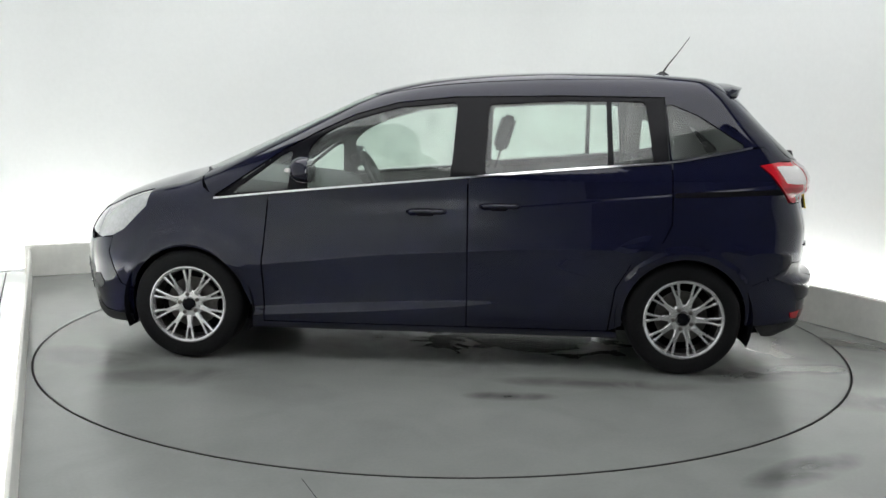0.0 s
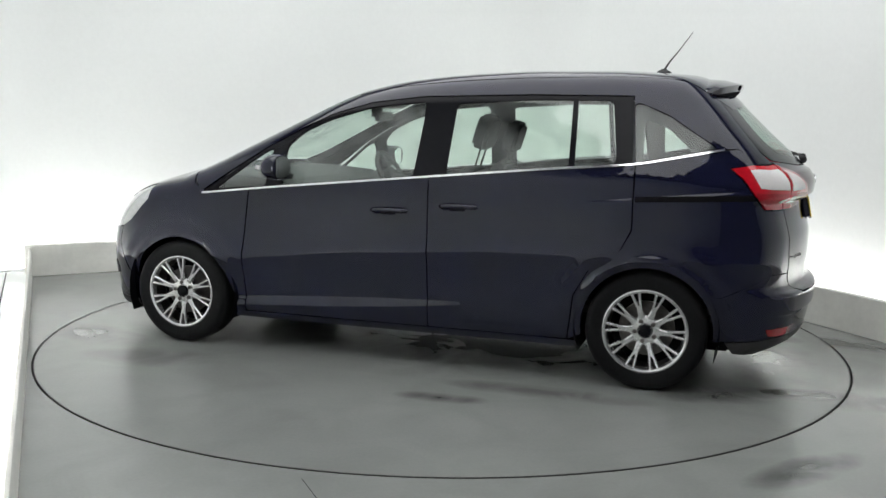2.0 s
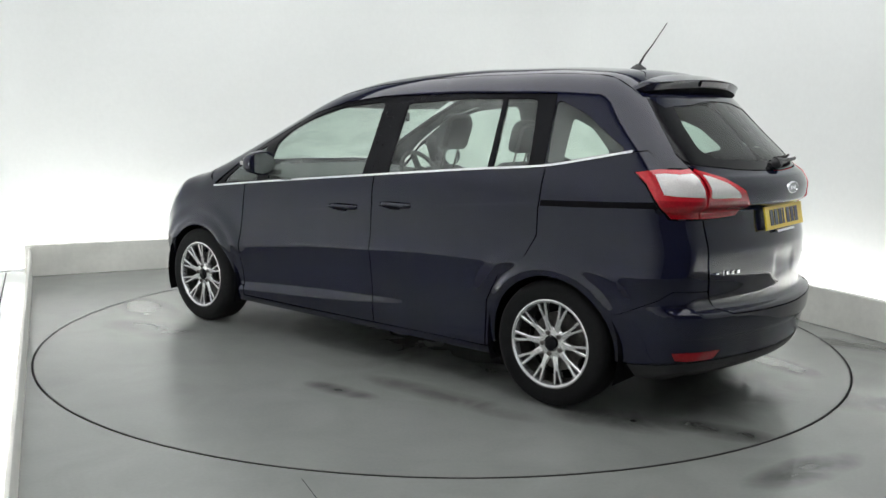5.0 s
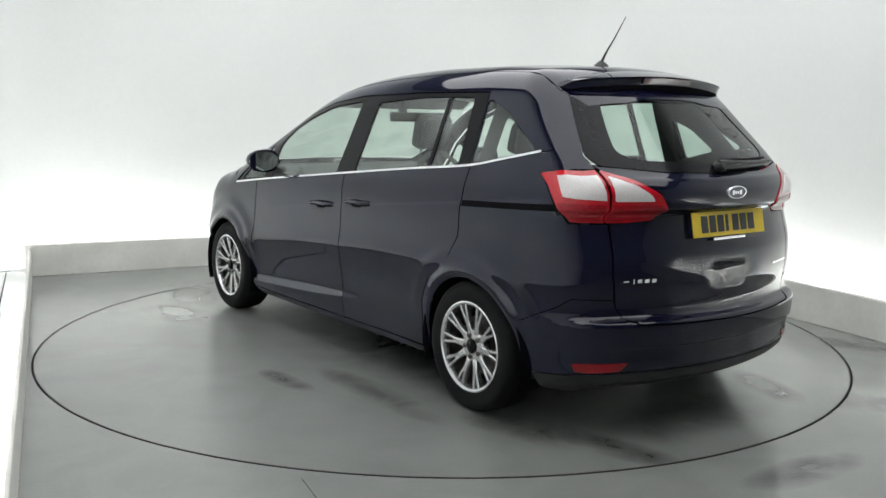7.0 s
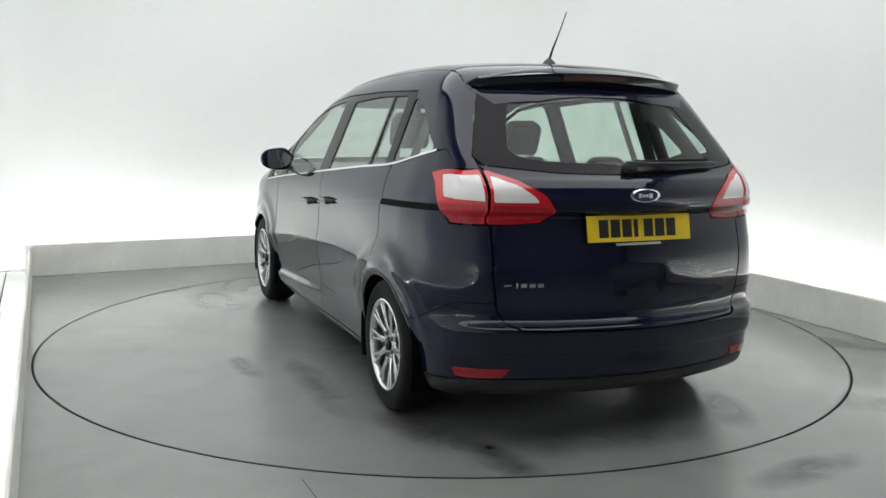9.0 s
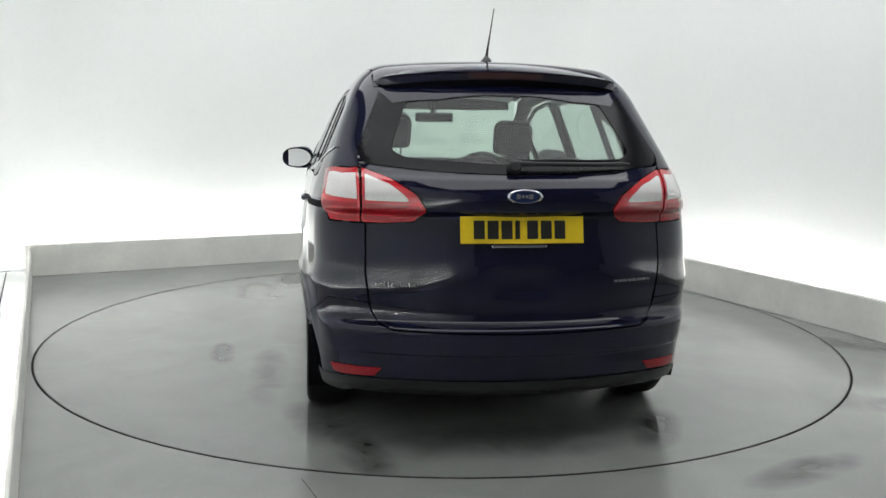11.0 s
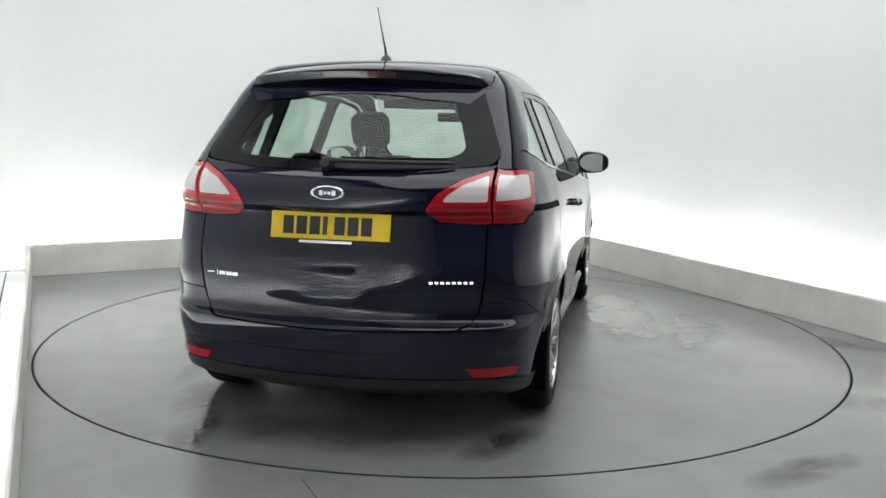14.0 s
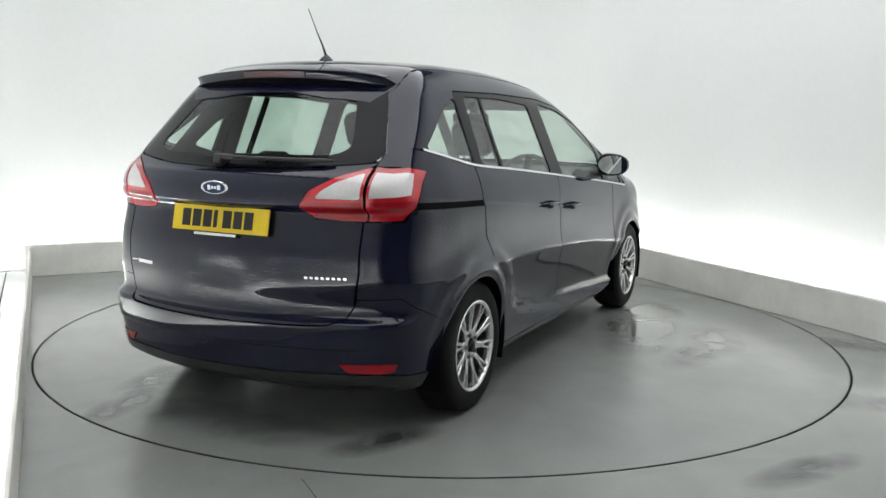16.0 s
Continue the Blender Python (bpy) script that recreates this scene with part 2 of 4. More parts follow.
def build_studio():
    # floor with a round opening for the turntable
    bm = bmesh.new()
    n = 128
    rim = [(0.012 + RTABLE) * Vector((math.cos(2 * math.pi * i / n), math.sin(2 * math.pi * i / n))) for i in range(n)]
    inner = [bm.verts.new((*p, 0)) for p in rim]
    outer = []
    A, B0, B1 = KA + TROUGH + 0.3, FRONT - 0.2, KB + TROUGH + 0.3
    for p in rim:
        d = p.normalized()
        k = min((A / abs(d.x)) if d.x else 1e9, (B1 / d.y) if d.y > 0 else ((B0 / d.y) if d.y < 0 else 1e9))
        outer.append(bm.verts.new((d.x * k, d.y * k, 0)))
    low = [bm.verts.new((*p, -0.12)) for p in rim]
    for i in range(n):
        j = (i + 1) % n
        bm.faces.new((inner[i], outer[i], outer[j], inner[j]))
        bm.faces.new((inner[j], low[j], low[i], inner[i]))
    for s in (1, -1):
        for b in (B0, B1):
            c = bm.verts.new((s * A, b, 0))
            edge = [v for v in outer if abs(abs(v.co.x) - A) < 1e-4 and v.co.x * s > 0 and v.co.y * b > 0]
            flat = [v for v in outer if abs(v.co.y - b) < 1e-4 and v.co.x * s > 0]
            v1 = max(edge, key=lambda v: v.co.y * math.copysign(1, b))
            v2 = max(flat, key=lambda v: v.co.x * s)
            bm.faces.new((v1, c, v2) if s * b > 0 else (v2, c, v1))
    floor = part("floor", bm, FLOORMAT)
    floor.matrix_basis = ROOM
    tagged(floor, "grey painted concrete floor, damp and glossy in patches", "floor", kind="structure")
    bm = bmesh.new()
    lathe(bm, [(RTABLE + 0.05, -0.14), (RTABLE + 0.05, -0.115)], 64)
    tagged(part("turntable_pit", bm, DARK), "dark pit under the turntable", "pit", kind="structure")

    # wall
    bm = bmesh.new()
    ins = wall_outline(KA + TROUGH, KB + TROUGH, CORNER)
    outs = wall_outline(KA + TROUGH + 0.15, KB + TROUGH + 0.15, CORNER + 0.15)
    cols = []
    for (x, y), (X, Y) in zip(ins, outs):
        cols.append([bm.verts.new(v) for v in ((x, y, 0), (x, y, HEIGHT), (X, Y, HEIGHT), (X, Y, 0))])
    for a, b in zip(cols, cols[1:]):
        for i in range(4):
            j = (i + 1) % 4
            bm.faces.new((a[j], b[j], b[i], a[i]))
    bm.faces.new(cols[0])
    bm.faces.new(cols[-1][::-1])
    bmesh.ops.recalc_face_normals(bm, faces=bm.faces[:])
    w = part("wall_white", bm, WALLPAINT, smooth=True)
    w.matrix_basis = ROOM
    tagged(w, "plain matt white studio wall with rounded corners", "wall", kind="structure")
    # unseen wall added behind the camera so the car reflects something dark
    bm = bmesh.new()
    box(bm, -KA - TROUGH - 0.15, KA + TROUGH + 0.15, FRONT - 0.15, FRONT, 0, HEIGHT)
    w = part("wall_end", bm, DARKWALL)
    w.matrix_basis = ROOM
    tagged(w, "plain grey unseen end wall, added for dark reflections", "wall", kind="structure")
    bm = bmesh.new()
    box(bm, -KA - TROUGH - 0.2, KA + TROUGH + 0.2, FRONT - 0.2, KB + TROUGH + 0.2, HEIGHT, HEIGHT + 0.15)
    c = part("ceiling", bm, DARKWALL)
    c.matrix_basis = ROOM
    tagged(c, "plain dark grey studio ceiling", "ceiling", kind="structure")

    # kerb in three runs, butted at the corners
    t = 0.05
    back = ROOM @ pose(-2.433, 3.01, 0, 0, 0, 3.3)
    runs = ((-0.05, 4.98, 0, t, 0.265, back), (-0.018, 0, FRONT + 0.1, 2.996, 0.24, ROOM @ pose(-2.505, 0, 0, 0, 0, -1.36)), (0, t, FRONT + 0.1, 3.27, 0.265, ROOM @ pose(2.509, 0, 0, 0, 0, 0.71)))
    for x0, x1, y0, y1, top, m in runs:
        bm = bmesh.new()
        box(bm, x0, x1, y0, y1, 0, top, 0.006)
        k = part("kerb", bm, KERBPAINT)
        k.matrix_basis = m
        tagged(k, "low off-white kerb wall round the studio floor", "kerb", kind="structure")
    bm = bmesh.new()
    box(bm, 0, 0.55, -0.0012, 0.0012, -0.002, 0.001)
    k = part("floor_joint", bm, DARK)
    k.matrix_basis = JOINT
    tagged(k, "thin dark joint in the floor", "joint", kind="structure")
    bm = bmesh.new()
    box(bm, -0.004, 0.004, 1.2, 3.22, 0.008, 0.013)
    k = part("trough_joint", bm, DARK)
    k.matrix_basis = ROOM @ pose(-2.705, 0, 0, 0, 0, -1.2)
    tagged(k, "thin dark gap in the white lamp trough", "joint", kind="structure")

    # lamp tubes in the trough behind the kerb
    def strip(x, y, length, turn, base=ROOM):
        bm = bmesh.new()
        box(bm, -length / 2, length / 2, -0.03, 0.03, 0.0, 0.05, 0.008)
        body = part("tube_lamp", bm, KERBPAINT)
        bm = bmesh.new()
        lathe(bm, [(0.013, -length / 2 + 0.03), (0.013, length / 2 - 0.03)], 10, pose(0, 0, 0.068, 0, 90, 0))
        part("tube", bm, TUBE, body, "glowing white fluorescent tube")
        body.matrix_basis = base @ pose(x, y, 0.0, 0, 0, turn)
        return tagged(body, "fluorescent batten lamp on the floor behind the kerb", "lamp", group="lamps behind the kerb")
    off = 0.20
    for i in range(3):
        strip(0.70 + 1.75 * i, off, 1.5, 0, back)
    for i in range(5):
        strip(-KA - off, 1.9 - 1.75 * i, 1.5, 90)
        strip(KA + off, 1.9 - 1.75 * i, 1.5, 90)

    # white trough behind the kerb
    for x0, x1, y0, y1, m in ((0.05, 4.90, t, 0.28, back), (-0.40, -0.019, FRONT + 0.12, 3.25, ROOM @ pose(-2.505, 0, 0, 0, 0, -1.36)), (KA + 0.14, KA + TROUGH, FRONT + 0.02, 3.30, ROOM)):
        bm = bmesh.new()
        box(bm, x0, x1, y0, y1, 0.004, 0.010)
        k = part("trough", bm, WALLPAINT)
        k.matrix_basis = m
        tagged(k, "white lamp trough between kerb and wall", "trough", kind="structure")

    # one large fill light, added out of view under the ceiling to brighten the room
    bm = bmesh.new()
    box(bm, -2.4, 2.4, -4.4, 2.7, -0.02, 0.16, 0.01)
    lamp = part("ceiling_fill", bm, KERBPAINT)
    bm = bmesh.new()
    box(bm, -2.36, 2.36, -4.36, 2.66, -0.032, -0.021)
    part("canvas", bm, CANVAS, lamp, "softly glowing surface of the added fill light")
    lamp.matrix_basis = ROOM @ pose(0, 0, HEIGHT - 0.16)
    tagged(lamp, "large unseen fill light added under the ceiling", "lamp")


build_studio()


def build_turntable():
    bm = bmesh.new()
    r = RTABLE
    lathe(bm, [(r, -0.10), (r, -0.004), (r - 0.003, 0.0)], 160)
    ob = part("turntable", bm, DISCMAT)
    bm = bmesh.new()
    lathe(bm, [(r + 0.002, -0.03), (r + 0.002, 0.001), (r - 0.004, 0.001), (r - 0.004, -0.03)], 160, closed=True)
    part("edge_ring", bm, EDGESTEEL, ob, "dark worn steel edge ring")
    return tagged(ob, "round grey painted turntable flush with the floor, wet in places, dark reflections painted in", "turntable")


turntable = build_turntable()

# ---------------------------------------------------------------- the car's body surface
# x forward from the middle of the wheelbase, y to the car's left, z up from the ground
HUB_X, HUB_Z, TYRE_R = 1.394, 0.315, 0.316


def curve(pairs):
    """A smooth curve through (x, value) pairs in rising x."""
    xs, ys = np.array(pairs, float).T
    d = np.diff(ys) / np.diff(xs)
    m = np.concatenate([[d[0]], np.where(d[:-1] * d[1:] > 0, 2 * d[:-1] * d[1:] / (d[:-1] + d[1:] + 1e-12), 0), [d[-1]]])

    def f(x):
        x = np.clip(x, xs[0], xs[-1])
        i = np.clip(np.searchsorted(xs, x) - 1, 0, len(xs) - 2)
        h = xs[i + 1] - xs[i]
        t = (x - xs[i]) / h
        return ((1 + 2 * t) * (1 - t) ** 2 * ys[i] + t * (1 - t) ** 2 * h * m[i] + t * t * (3 - 2 * t) * ys[i + 1] + t * t * (t - 1) * h * m[i + 1])
    return f


plan = curve([(-2.3, 0.70), (-2.15, 0.765), (-2.0, 0.825), (-1.8, 0.872), (-1.55, 0.895), (-1.2, 0.898), (-0.6, 0.892), (0.2, 0.890), (0.9, 0.888),
              (1.3, 0.890), (1.6, 0.878), (1.85, 0.835), (2.05, 0.765), (2.2, 0.66), (2.3, 0.52)])
lean = curve([(0.10, -0.11), (0.17, -0.085), (0.22, -0.058), (0.30, -0.043), (0.38, -0.036), (0.45, -0.0275), (0.57, -0.0065), (0.60, -0.0010), (0.61, 0.0),
              (0.62, -0.0012), (0.64, -0.0062), (0.68, -0.0120), (0.75, -0.0170), (0.85, -0.0205), (0.96, -0.0255), (1.06, -0.045), (1.15, -0.080), (1.25, -0.122), (1.35, -0.163),
              (1.45, -0.205), (1.55, -0.245), (1.70, -0.31)])
crease = curve([(-2.3, 0.70), (-1.16, 0.695), (-0.63, 0.69), (-0.147, 0.662), (0.30, 0.635), (0.886, 0.575), (1.22, 0.557), (2.3, 0.55)])


def shoulder(x):
    """Height of the line through the door handles."""
    return 0.873 - 0.0975 * x


roof_line = curve([(-2.4, 1.50), (-1.85, 1.617), (-1.45, 1.664), (-1.1, 1.680), (-0.75, 1.680), (-0.4, 1.668), (0.0, 1.636), (0.31, 1.578), (0.458, 1.528), (0.68, 1.428),
                   (1.044, 1.264), (1.30, 1.147), (1.45, 1.080), (1.6, 1.040), (1.8, 0.980), (2.0, 0.898), (2.15, 0.80), (2.24, 0.70), (2.30, 0.58)])
crown = curve([(-2.4, 0.10), (-0.5, 0.11), (0.5, 0.14), (1.2, 0.17), (1.6, 0.13), (2.3, 0.16)])
rear_line = curve([(0.10, -1.95), (0.20, -2.08), (0.27, -2.20), (0.34, -2.222), (0.395, -2.232), (0.418, -2.236), (0.432, -2.250), (0.46, -2.254), (0.522, -2.257), (0.536, -2.250), (0.552, -2.216), (0.566, -2.200), (0.60, -2.197), (0.70, -2.205),
                   (0.80, -2.203), (0.87, -2.190), (0.99, -2.172), (1.025, -2.213), (1.08, -2.218), (1.14, -2.190), (1.17, -2.150), (1.24, -2.080), (1.365, -1.945), (1.54, -1.770), (1.7, -1.62)])
front_line = curve([(0.10, 2.12), (0.18, 2.24), (0.30, 2.27), (0.45, 2.295), (0.55, 2.30), (0.65, 2.285), (0.75, 2.25), (0.9, 2.16), (1.1, 2.0)])


def half_width(x, z):
    c = crease(x)
    k = np.clip(1 - np.abs(z - c) / 0.28, 0, 1)
    w = plan(x) + lean(z + (0.61 - c) * k * k * (3 - 2 * k))
    # narrow ledge along the handles, fading out towards the front
    d = np.clip((z - shoulder(x) + 0.010) / 0.020, 0, 1)
    w = w - 0.0055 * np.clip((0.75 - x) / 0.5, 0, 1) * np.clip((x + 2.0) / 0.3, 0, 1) * (d * d * (3 - 2 * d) - np.clip((z - shoulder(x)) / 0.12, 0, 1))
    # wedge-shaped pressing low on the doors, fading out towards the rear
    lo, hi = 0.272 + 0.070 * (0.85 - x), 0.326 + 0.066 * (0.85 - x)
    d = np.clip((z - lo) / (hi - lo), 0, 1)
    w = w + 0.020 * np.clip((x + 0.62) / 1.0, 0, 1) * np.clip((1.25 - x) / 0.25, 0, 1) * (1 - d * d * (3 - 2 * d)) * np.clip((z - 0.12) / 0.1, 0, 1)
    for s in (1, -1):
        r = np.hypot(x - s * HUB_X, z - HUB_Z)
        up = np.clip((z - 0.30) / 0.22, 0, 1) ** 1.5
        w = w + up * (0.020 * np.exp(-((r - 0.365) / 0.040) ** 2) + 0.012 * np.exp(-((r - 0.46) / 0.05) ** 2))
    return w


def smax(a, b, k):
    return np.maximum(a, b) + np.maximum(k - np.abs(a - b), 0) ** 2 / (4 * k)


def body(x, y, z):
    """Below 0 inside the car's outer skin, above 0 outside."""
    y = np.abs(y)
    side = y - half_width(x, z)
    top = (z - roof_line(x) + crown(x) * y ** 2) * 0.93
    rear = (rear_line(z) + (0.315 + 0.045 * np.clip((z - 0.85) / 0.2, 0, 1)) * y ** 2 - x) * 0.88
    dent = 1 / (1 + np.exp((np.abs(y) - 0.125) / 0.012)) / (1 + np.exp((np.abs(z - 0.715) - 0.05) / 0.010))
    rear = rear + 0.008 * dent
    front = (x - front_line(z) + 0.02 + 0.58 * y ** 2) * 0.9
    low = 0.17 - z
    f = smax(side, top, np.interp(x, [-1.8, -0.9, 0.2, 0.9, 1.6], [0.10, 0.135, 0.16, 0.16, 0.10]))
    f = smax(f, rear, 0.11)
    f = smax(f, front, 0.12)
    return smax(f, low, 0.03)


def gradient(p):
    h = 1e-3
    g = np.stack([body(*(p + h * e).T) - body(*(p - h * e).T) for e in np.eye(3)], -1)
    return g / (np.linalg.norm(g, axis=1, keepdims=True) + 1e-12)


AXES = {"side": ((0, 2), 1, 1.15, -1), "top": ((0, 1), 2, 1.85, -1), "rear": ((1, 2), 0, -2.45, 1), "front": ((1, 2), 0, 2.5, -1)}


def onto(view, q, inset=0.0):
    """Points of the skin met by straight lines from outside through the points q of a view."""
    (i, j), k, start, way = AXES[view]
    q = np.asarray(q, float)
    p = np.zeros((len(q), 3))
    p[:, i], p[:, j], p[:, k] = q[:, 0], q[:, 1], start
    lo = np.full(len(q), np.nan)
    step = 0.03
    for n in range(50):
        f = body(*p.T)
        hit = (f <= 0) & np.isnan(lo)
        lo[hit] = p[hit, k]
        p[:, k] += way * step
    miss = np.isnan(lo)
    a, b = lo - way * step, lo.copy()
    a[miss], b[miss] = start + way * 0.9, start + way * 0.9
    for n in range(24):
        m = (a + b) / 2
        p[:, k] = m
        inside = body(*p.T) <= 0
        b = np.where(inside, m, b)
        a = np.where(inside, a, m)
    p[:, k] = (a + b) / 2
    if inset:
        p = p - inset * gradient(p)
    return p


def swap(view, q, step=0.012):
    """An open line of one view, met with the skin, as lines of the other views."""
    q = [np.array(v, float) for v in q]
    line = [q[0]]
    for a, b in zip(q, q[1:]):
        n = max(1, int(np.ceil(np.linalg.norm(b - a) / step)))
        line += [a + (b - a) * m / n for m in range(1, n + 1)]
    p = onto(view, line)
    return {"side": [(float(a), float(c)) for a, b, c in p], "rear": [(float(b), float(c)) for a, b, c in p], "top": [(float(a), float(b)) for a, b, c in p]}


def resample(poly, step):
    out = []
    for a, b in zip(poly, poly[1:] + poly[:1]):
        a, b = np.array(a), np.array(b)
        n = max(1, int(np.ceil(np.linalg.norm(b - a) / step)))
        out += [tuple(a + (b - a) * i / n) for i in range(n)]
    return out


def inside(poly, pts):
    x, y = pts.T
    r = np.zeros(len(pts), bool)
    for (x0, y0), (x1, y1) in zip(poly, poly[1:] + poly[:1]):
        c = (y0 > y) != (y1 > y)
        r ^= c & (x < (x1 - x0) * (y - y0) / ((y1 - y0) if y1 != y0 else 1e-12) + x0)
    return r


def round_poly(poly, r, n=5):
    """Rounds the corners of a polygon; r is one radius or one for each corner."""
    out = []
    k = len(poly)
    for i in range(k):
        p, a, b = (np.array(poly[j % k], float) for j in (i, i - 1, i + 1))
        rr = r[i] if isinstance(r, (list, tuple)) else r
        u, v = a - p, b - p
        lu, lv = np.linalg.norm(u), np.linalg.norm(v)
        d = min(rr, 0.45 * lu, 0.45 * lv)
        if d < 1e-4:
            out.append(tuple(p))
            continue
        p0, p1 = p + u / lu * d, p + v / lv * d
        for s in range(n + 1):
            t = s / n
            out.append(tuple((1 - t) ** 2 * p0 + 2 * t * (1 - t) * p + t * t * p1))
    return out


from mathutils.geometry import delaunay_2d_cdt


LEVELS = {"side": [0.20, 0.22, 0.245, 0.54, 0.56, 0.575],
          "rear": [0.24, 0.27, 0.30, 0.395, 0.410, 0.418, 0.425, 0.432, 0.440, 0.457, 0.47, 0.512, 0.520, 0.528, 0.535, 0.541, 0.547, 0.553, 0.560, 0.568, 0.578, 0.592, 0.61, 0.65, 0.66, 0.67, 0.757, 0.768, 0.78, 0.985, 0.998, 1.008, 1.018, 1.03, 1.045, 1.12, 1.14, 1.155, 1.17]}
LEVELS["front"] = [0.2, 0.3]


def sheet(views, depth=0.014, inset=0.0, step=0.03, mirror=False):
    """Raw mesh data of skin patches: views is a list of (view, outline, holes). The rim turns inwards by depth."""
    V, Fs, N = [], [], []
    for view, poly, *holes in views:
        loops = [resample(list(poly), step * 0.6)] + [resample(list(h), step * 0.6) for h in holes]
        area = [np.array(l) for l in loops]
        lo, hi = area[0].min(0), area[0].max(0)
        gx, gy = np.meshgrid(np.arange(lo[0] + step / 2, hi[0], step), np.arange(lo[1] + step / 2, hi[1], step))
        gy = gy + (np.arange(gx.shape[1]) % 2)[None] * step / 2
        g = np.stack([gx.ravel(), gy.ravel()], 1)
        keep = inside(loops[0], g)
        for h in loops[1:]:
            keep &= ~inside(h, g)
        allb = np.concatenate(area)
        g = g[keep]
        if view != "top":
            e = np.array([(a, b) for b in LEVELS[view] for a in np.arange(lo[0] + 0.004, hi[0], step * 0.8)])
            if view == "side":
                xs = np.arange(lo[0] + 0.004, hi[0], step * 0.7)
                more = [np.stack([xs, crease(xs) + o], 1) for o in (-0.025, -0.012, 0.0, 0.012, 0.025, 0.042)]
                more += [np.stack([xs, shoulder(xs) + o], 1) for o in (-0.012, -0.005, 0.002, 0.009, 0.016)]
                more += [np.stack([xs, 0.299 + 0.068 * (0.85 - xs) + o], 1)[xs > -0.7] for o in (-0.034, -0.02, -0.007, 0.007, 0.02, 0.034)]
                more = np.concatenate(more)
                e = np.concatenate([e, more])
                if len(g):
                    g = g[np.array([np.min(np.abs(more[np.abs(more[:, 0] - p[0]) < step * 0.7, 1] - p[1]), initial=1.0) > 0.008 for p in g])]
            k = inside(loops[0], e)
            for h in loops[1:]:
                k &= ~inside(h, e)
            if len(g):
                near = np.min(np.abs(g[:, 1:2] - np.array(LEVELS[view])[None]), axis=1) < 0.006
                g = g[~near]
            g = np.concatenate([g, e[k]])
        if len(g):
            far = np.ones(len(g), bool)
            for c in np.array_split(np.arange(len(g)), max(1, len(g) // 400)):
                far[c] = (np.linalg.norm(g[c][:, None] - allb[None], axis=2).min(1) > min(step * 0.45, 0.006))
            g = g[far]
        pts = [Vector(p) for p in allb] + [Vector(p) for p in g]
        edges, s = [], 0
        for l in loops:
            edges += [(s + i, s + (i + 1) % len(l)) for i in range(len(l))]
            s += len(l)
        vs, es, fs, *_ = delaunay_2d_cdt(pts, edges, [], 1 if len(loops) == 1 else 2, 1e-6)
        q = np.array([tuple(v) for v in vs])
        if len(loops) > 1:
            good = []
            for f in fs:
                c = q[list(f)].mean(0)[None]
                if inside(loops[0], c)[0] and not any(inside(h, c)[0] for h in loops[1:]):
                    good.append(f)
            fs = good
        p = onto(view, q, inset)
        nrm = gradient(p)
        base = len(V)
        V += p.tolist()
        N += nrm.tolist()
        count = {}
        for f in fs:
            a, b, c = (p[i] for i in f)
            f = tuple(f) if np.dot(np.cross(b - a, c - a), nrm[f[0]]) > 0 else tuple(f)[::-1]
            Fs.append(tuple(base + i for i in f))
            for i in range(3):
                e = (f[i], f[(i + 1) % 3])
                count[e] = count.get(e, 0) + 1
        if depth:
            border = [e for e in count if (e[1], e[0]) not in count]
            down = {}
            for e in border:
                idx = []
                for i in e:
                    for kind in (0, 1):
                        if (i, kind) not in down:
                            down[(i, kind)] = len(V)
                            V.append((p[i] - nrm[i] * (0.0 if kind == 0 else depth)).tolist())
                            N.append(None)
                a, b = e
                Fs.append((down[(b, 0)], down[(a, 0)], down[(a, 1)], down[(b, 1)]))
    if mirror:
        V = [(x, -y, z) for x, y, z in V]
        N = [None if n is None else (n[0], -n[1], n[2]) for n in N]
        Fs = [f[::-1] for f in Fs]
    return V, Fs, N


def panel(name, views, mat, parent, label="", depth=0.014, inset=0.0, step=0.03, mirror=False):
    V, Fs, N = sheet(views, depth, inset, step, mirror)
    me = bpy.data.meshes.new(name)
    me.from_pydata(V, [], Fs)
    me.materials.append(mat)
    me.polygons.foreach_set("use_smooth", [len(f) == 3 for f in Fs])
    me.validate()
    me.normals_split_custom_set_from_vertices([Vector(n) if n is not None else Vector((0, 0, 0)) for n in N])
    ob = new(name, me)
    if parent is not None:
        ob.parent = parent
    if label:
        ob["label"] = label
    return ob


def shrink(poly, d):
    """Moves the edges of a polygon inwards by d."""
    p = np.array(poly, float)
    a = np.roll(p, 1, 0)
    b = np.roll(p, -1, 0)
    area = 0.5 * np.sum(p[:, 0] * b[:, 1] - b[:, 0] * p[:, 1])
    s = 1 if area > 0 else -1
    def nrm(u):
        n = np.stack([-u[:, 1], u[:, 0]], 1) * s
        return n / (np.linalg.norm(n, axis=1, keepdims=True) + 1e-12)
    n1, n2 = nrm(p - a), nrm(b - p)
    m = n1 + n2
    m = m / np.maximum((m * n1).sum(1, keepdims=True), 0.6)
    return [tuple(v) for v in p + m * d]


def arc(cx, cz, r, a0, a1, n=18):
    return [(cx + r * math.cos(radians(a0 + (a1 - a0) * i / n)), cz + r * math.sin(radians(a0 + (a1 - a0) * i / n))) for i in range(n + 1)]


def belt(x):
    """Height of the chrome strip."""
    return float(belt_line(x))


belt_line = curve([(-1.95, 1.30), (-1.71, 1.251), (-1.504, 1.210), (-1.294, 1.172), (-0.877, 1.136), (-0.188, 1.071), (0.915, 0.963), (1.212, 0.930), (1.5, 0.90)])
EDGE = 0.57       # where the roof skin meets the side skin


def roof_edge(x, inset=0.0):
    return float(onto("top", [(x, EDGE)])[0][2])


car = new("car")
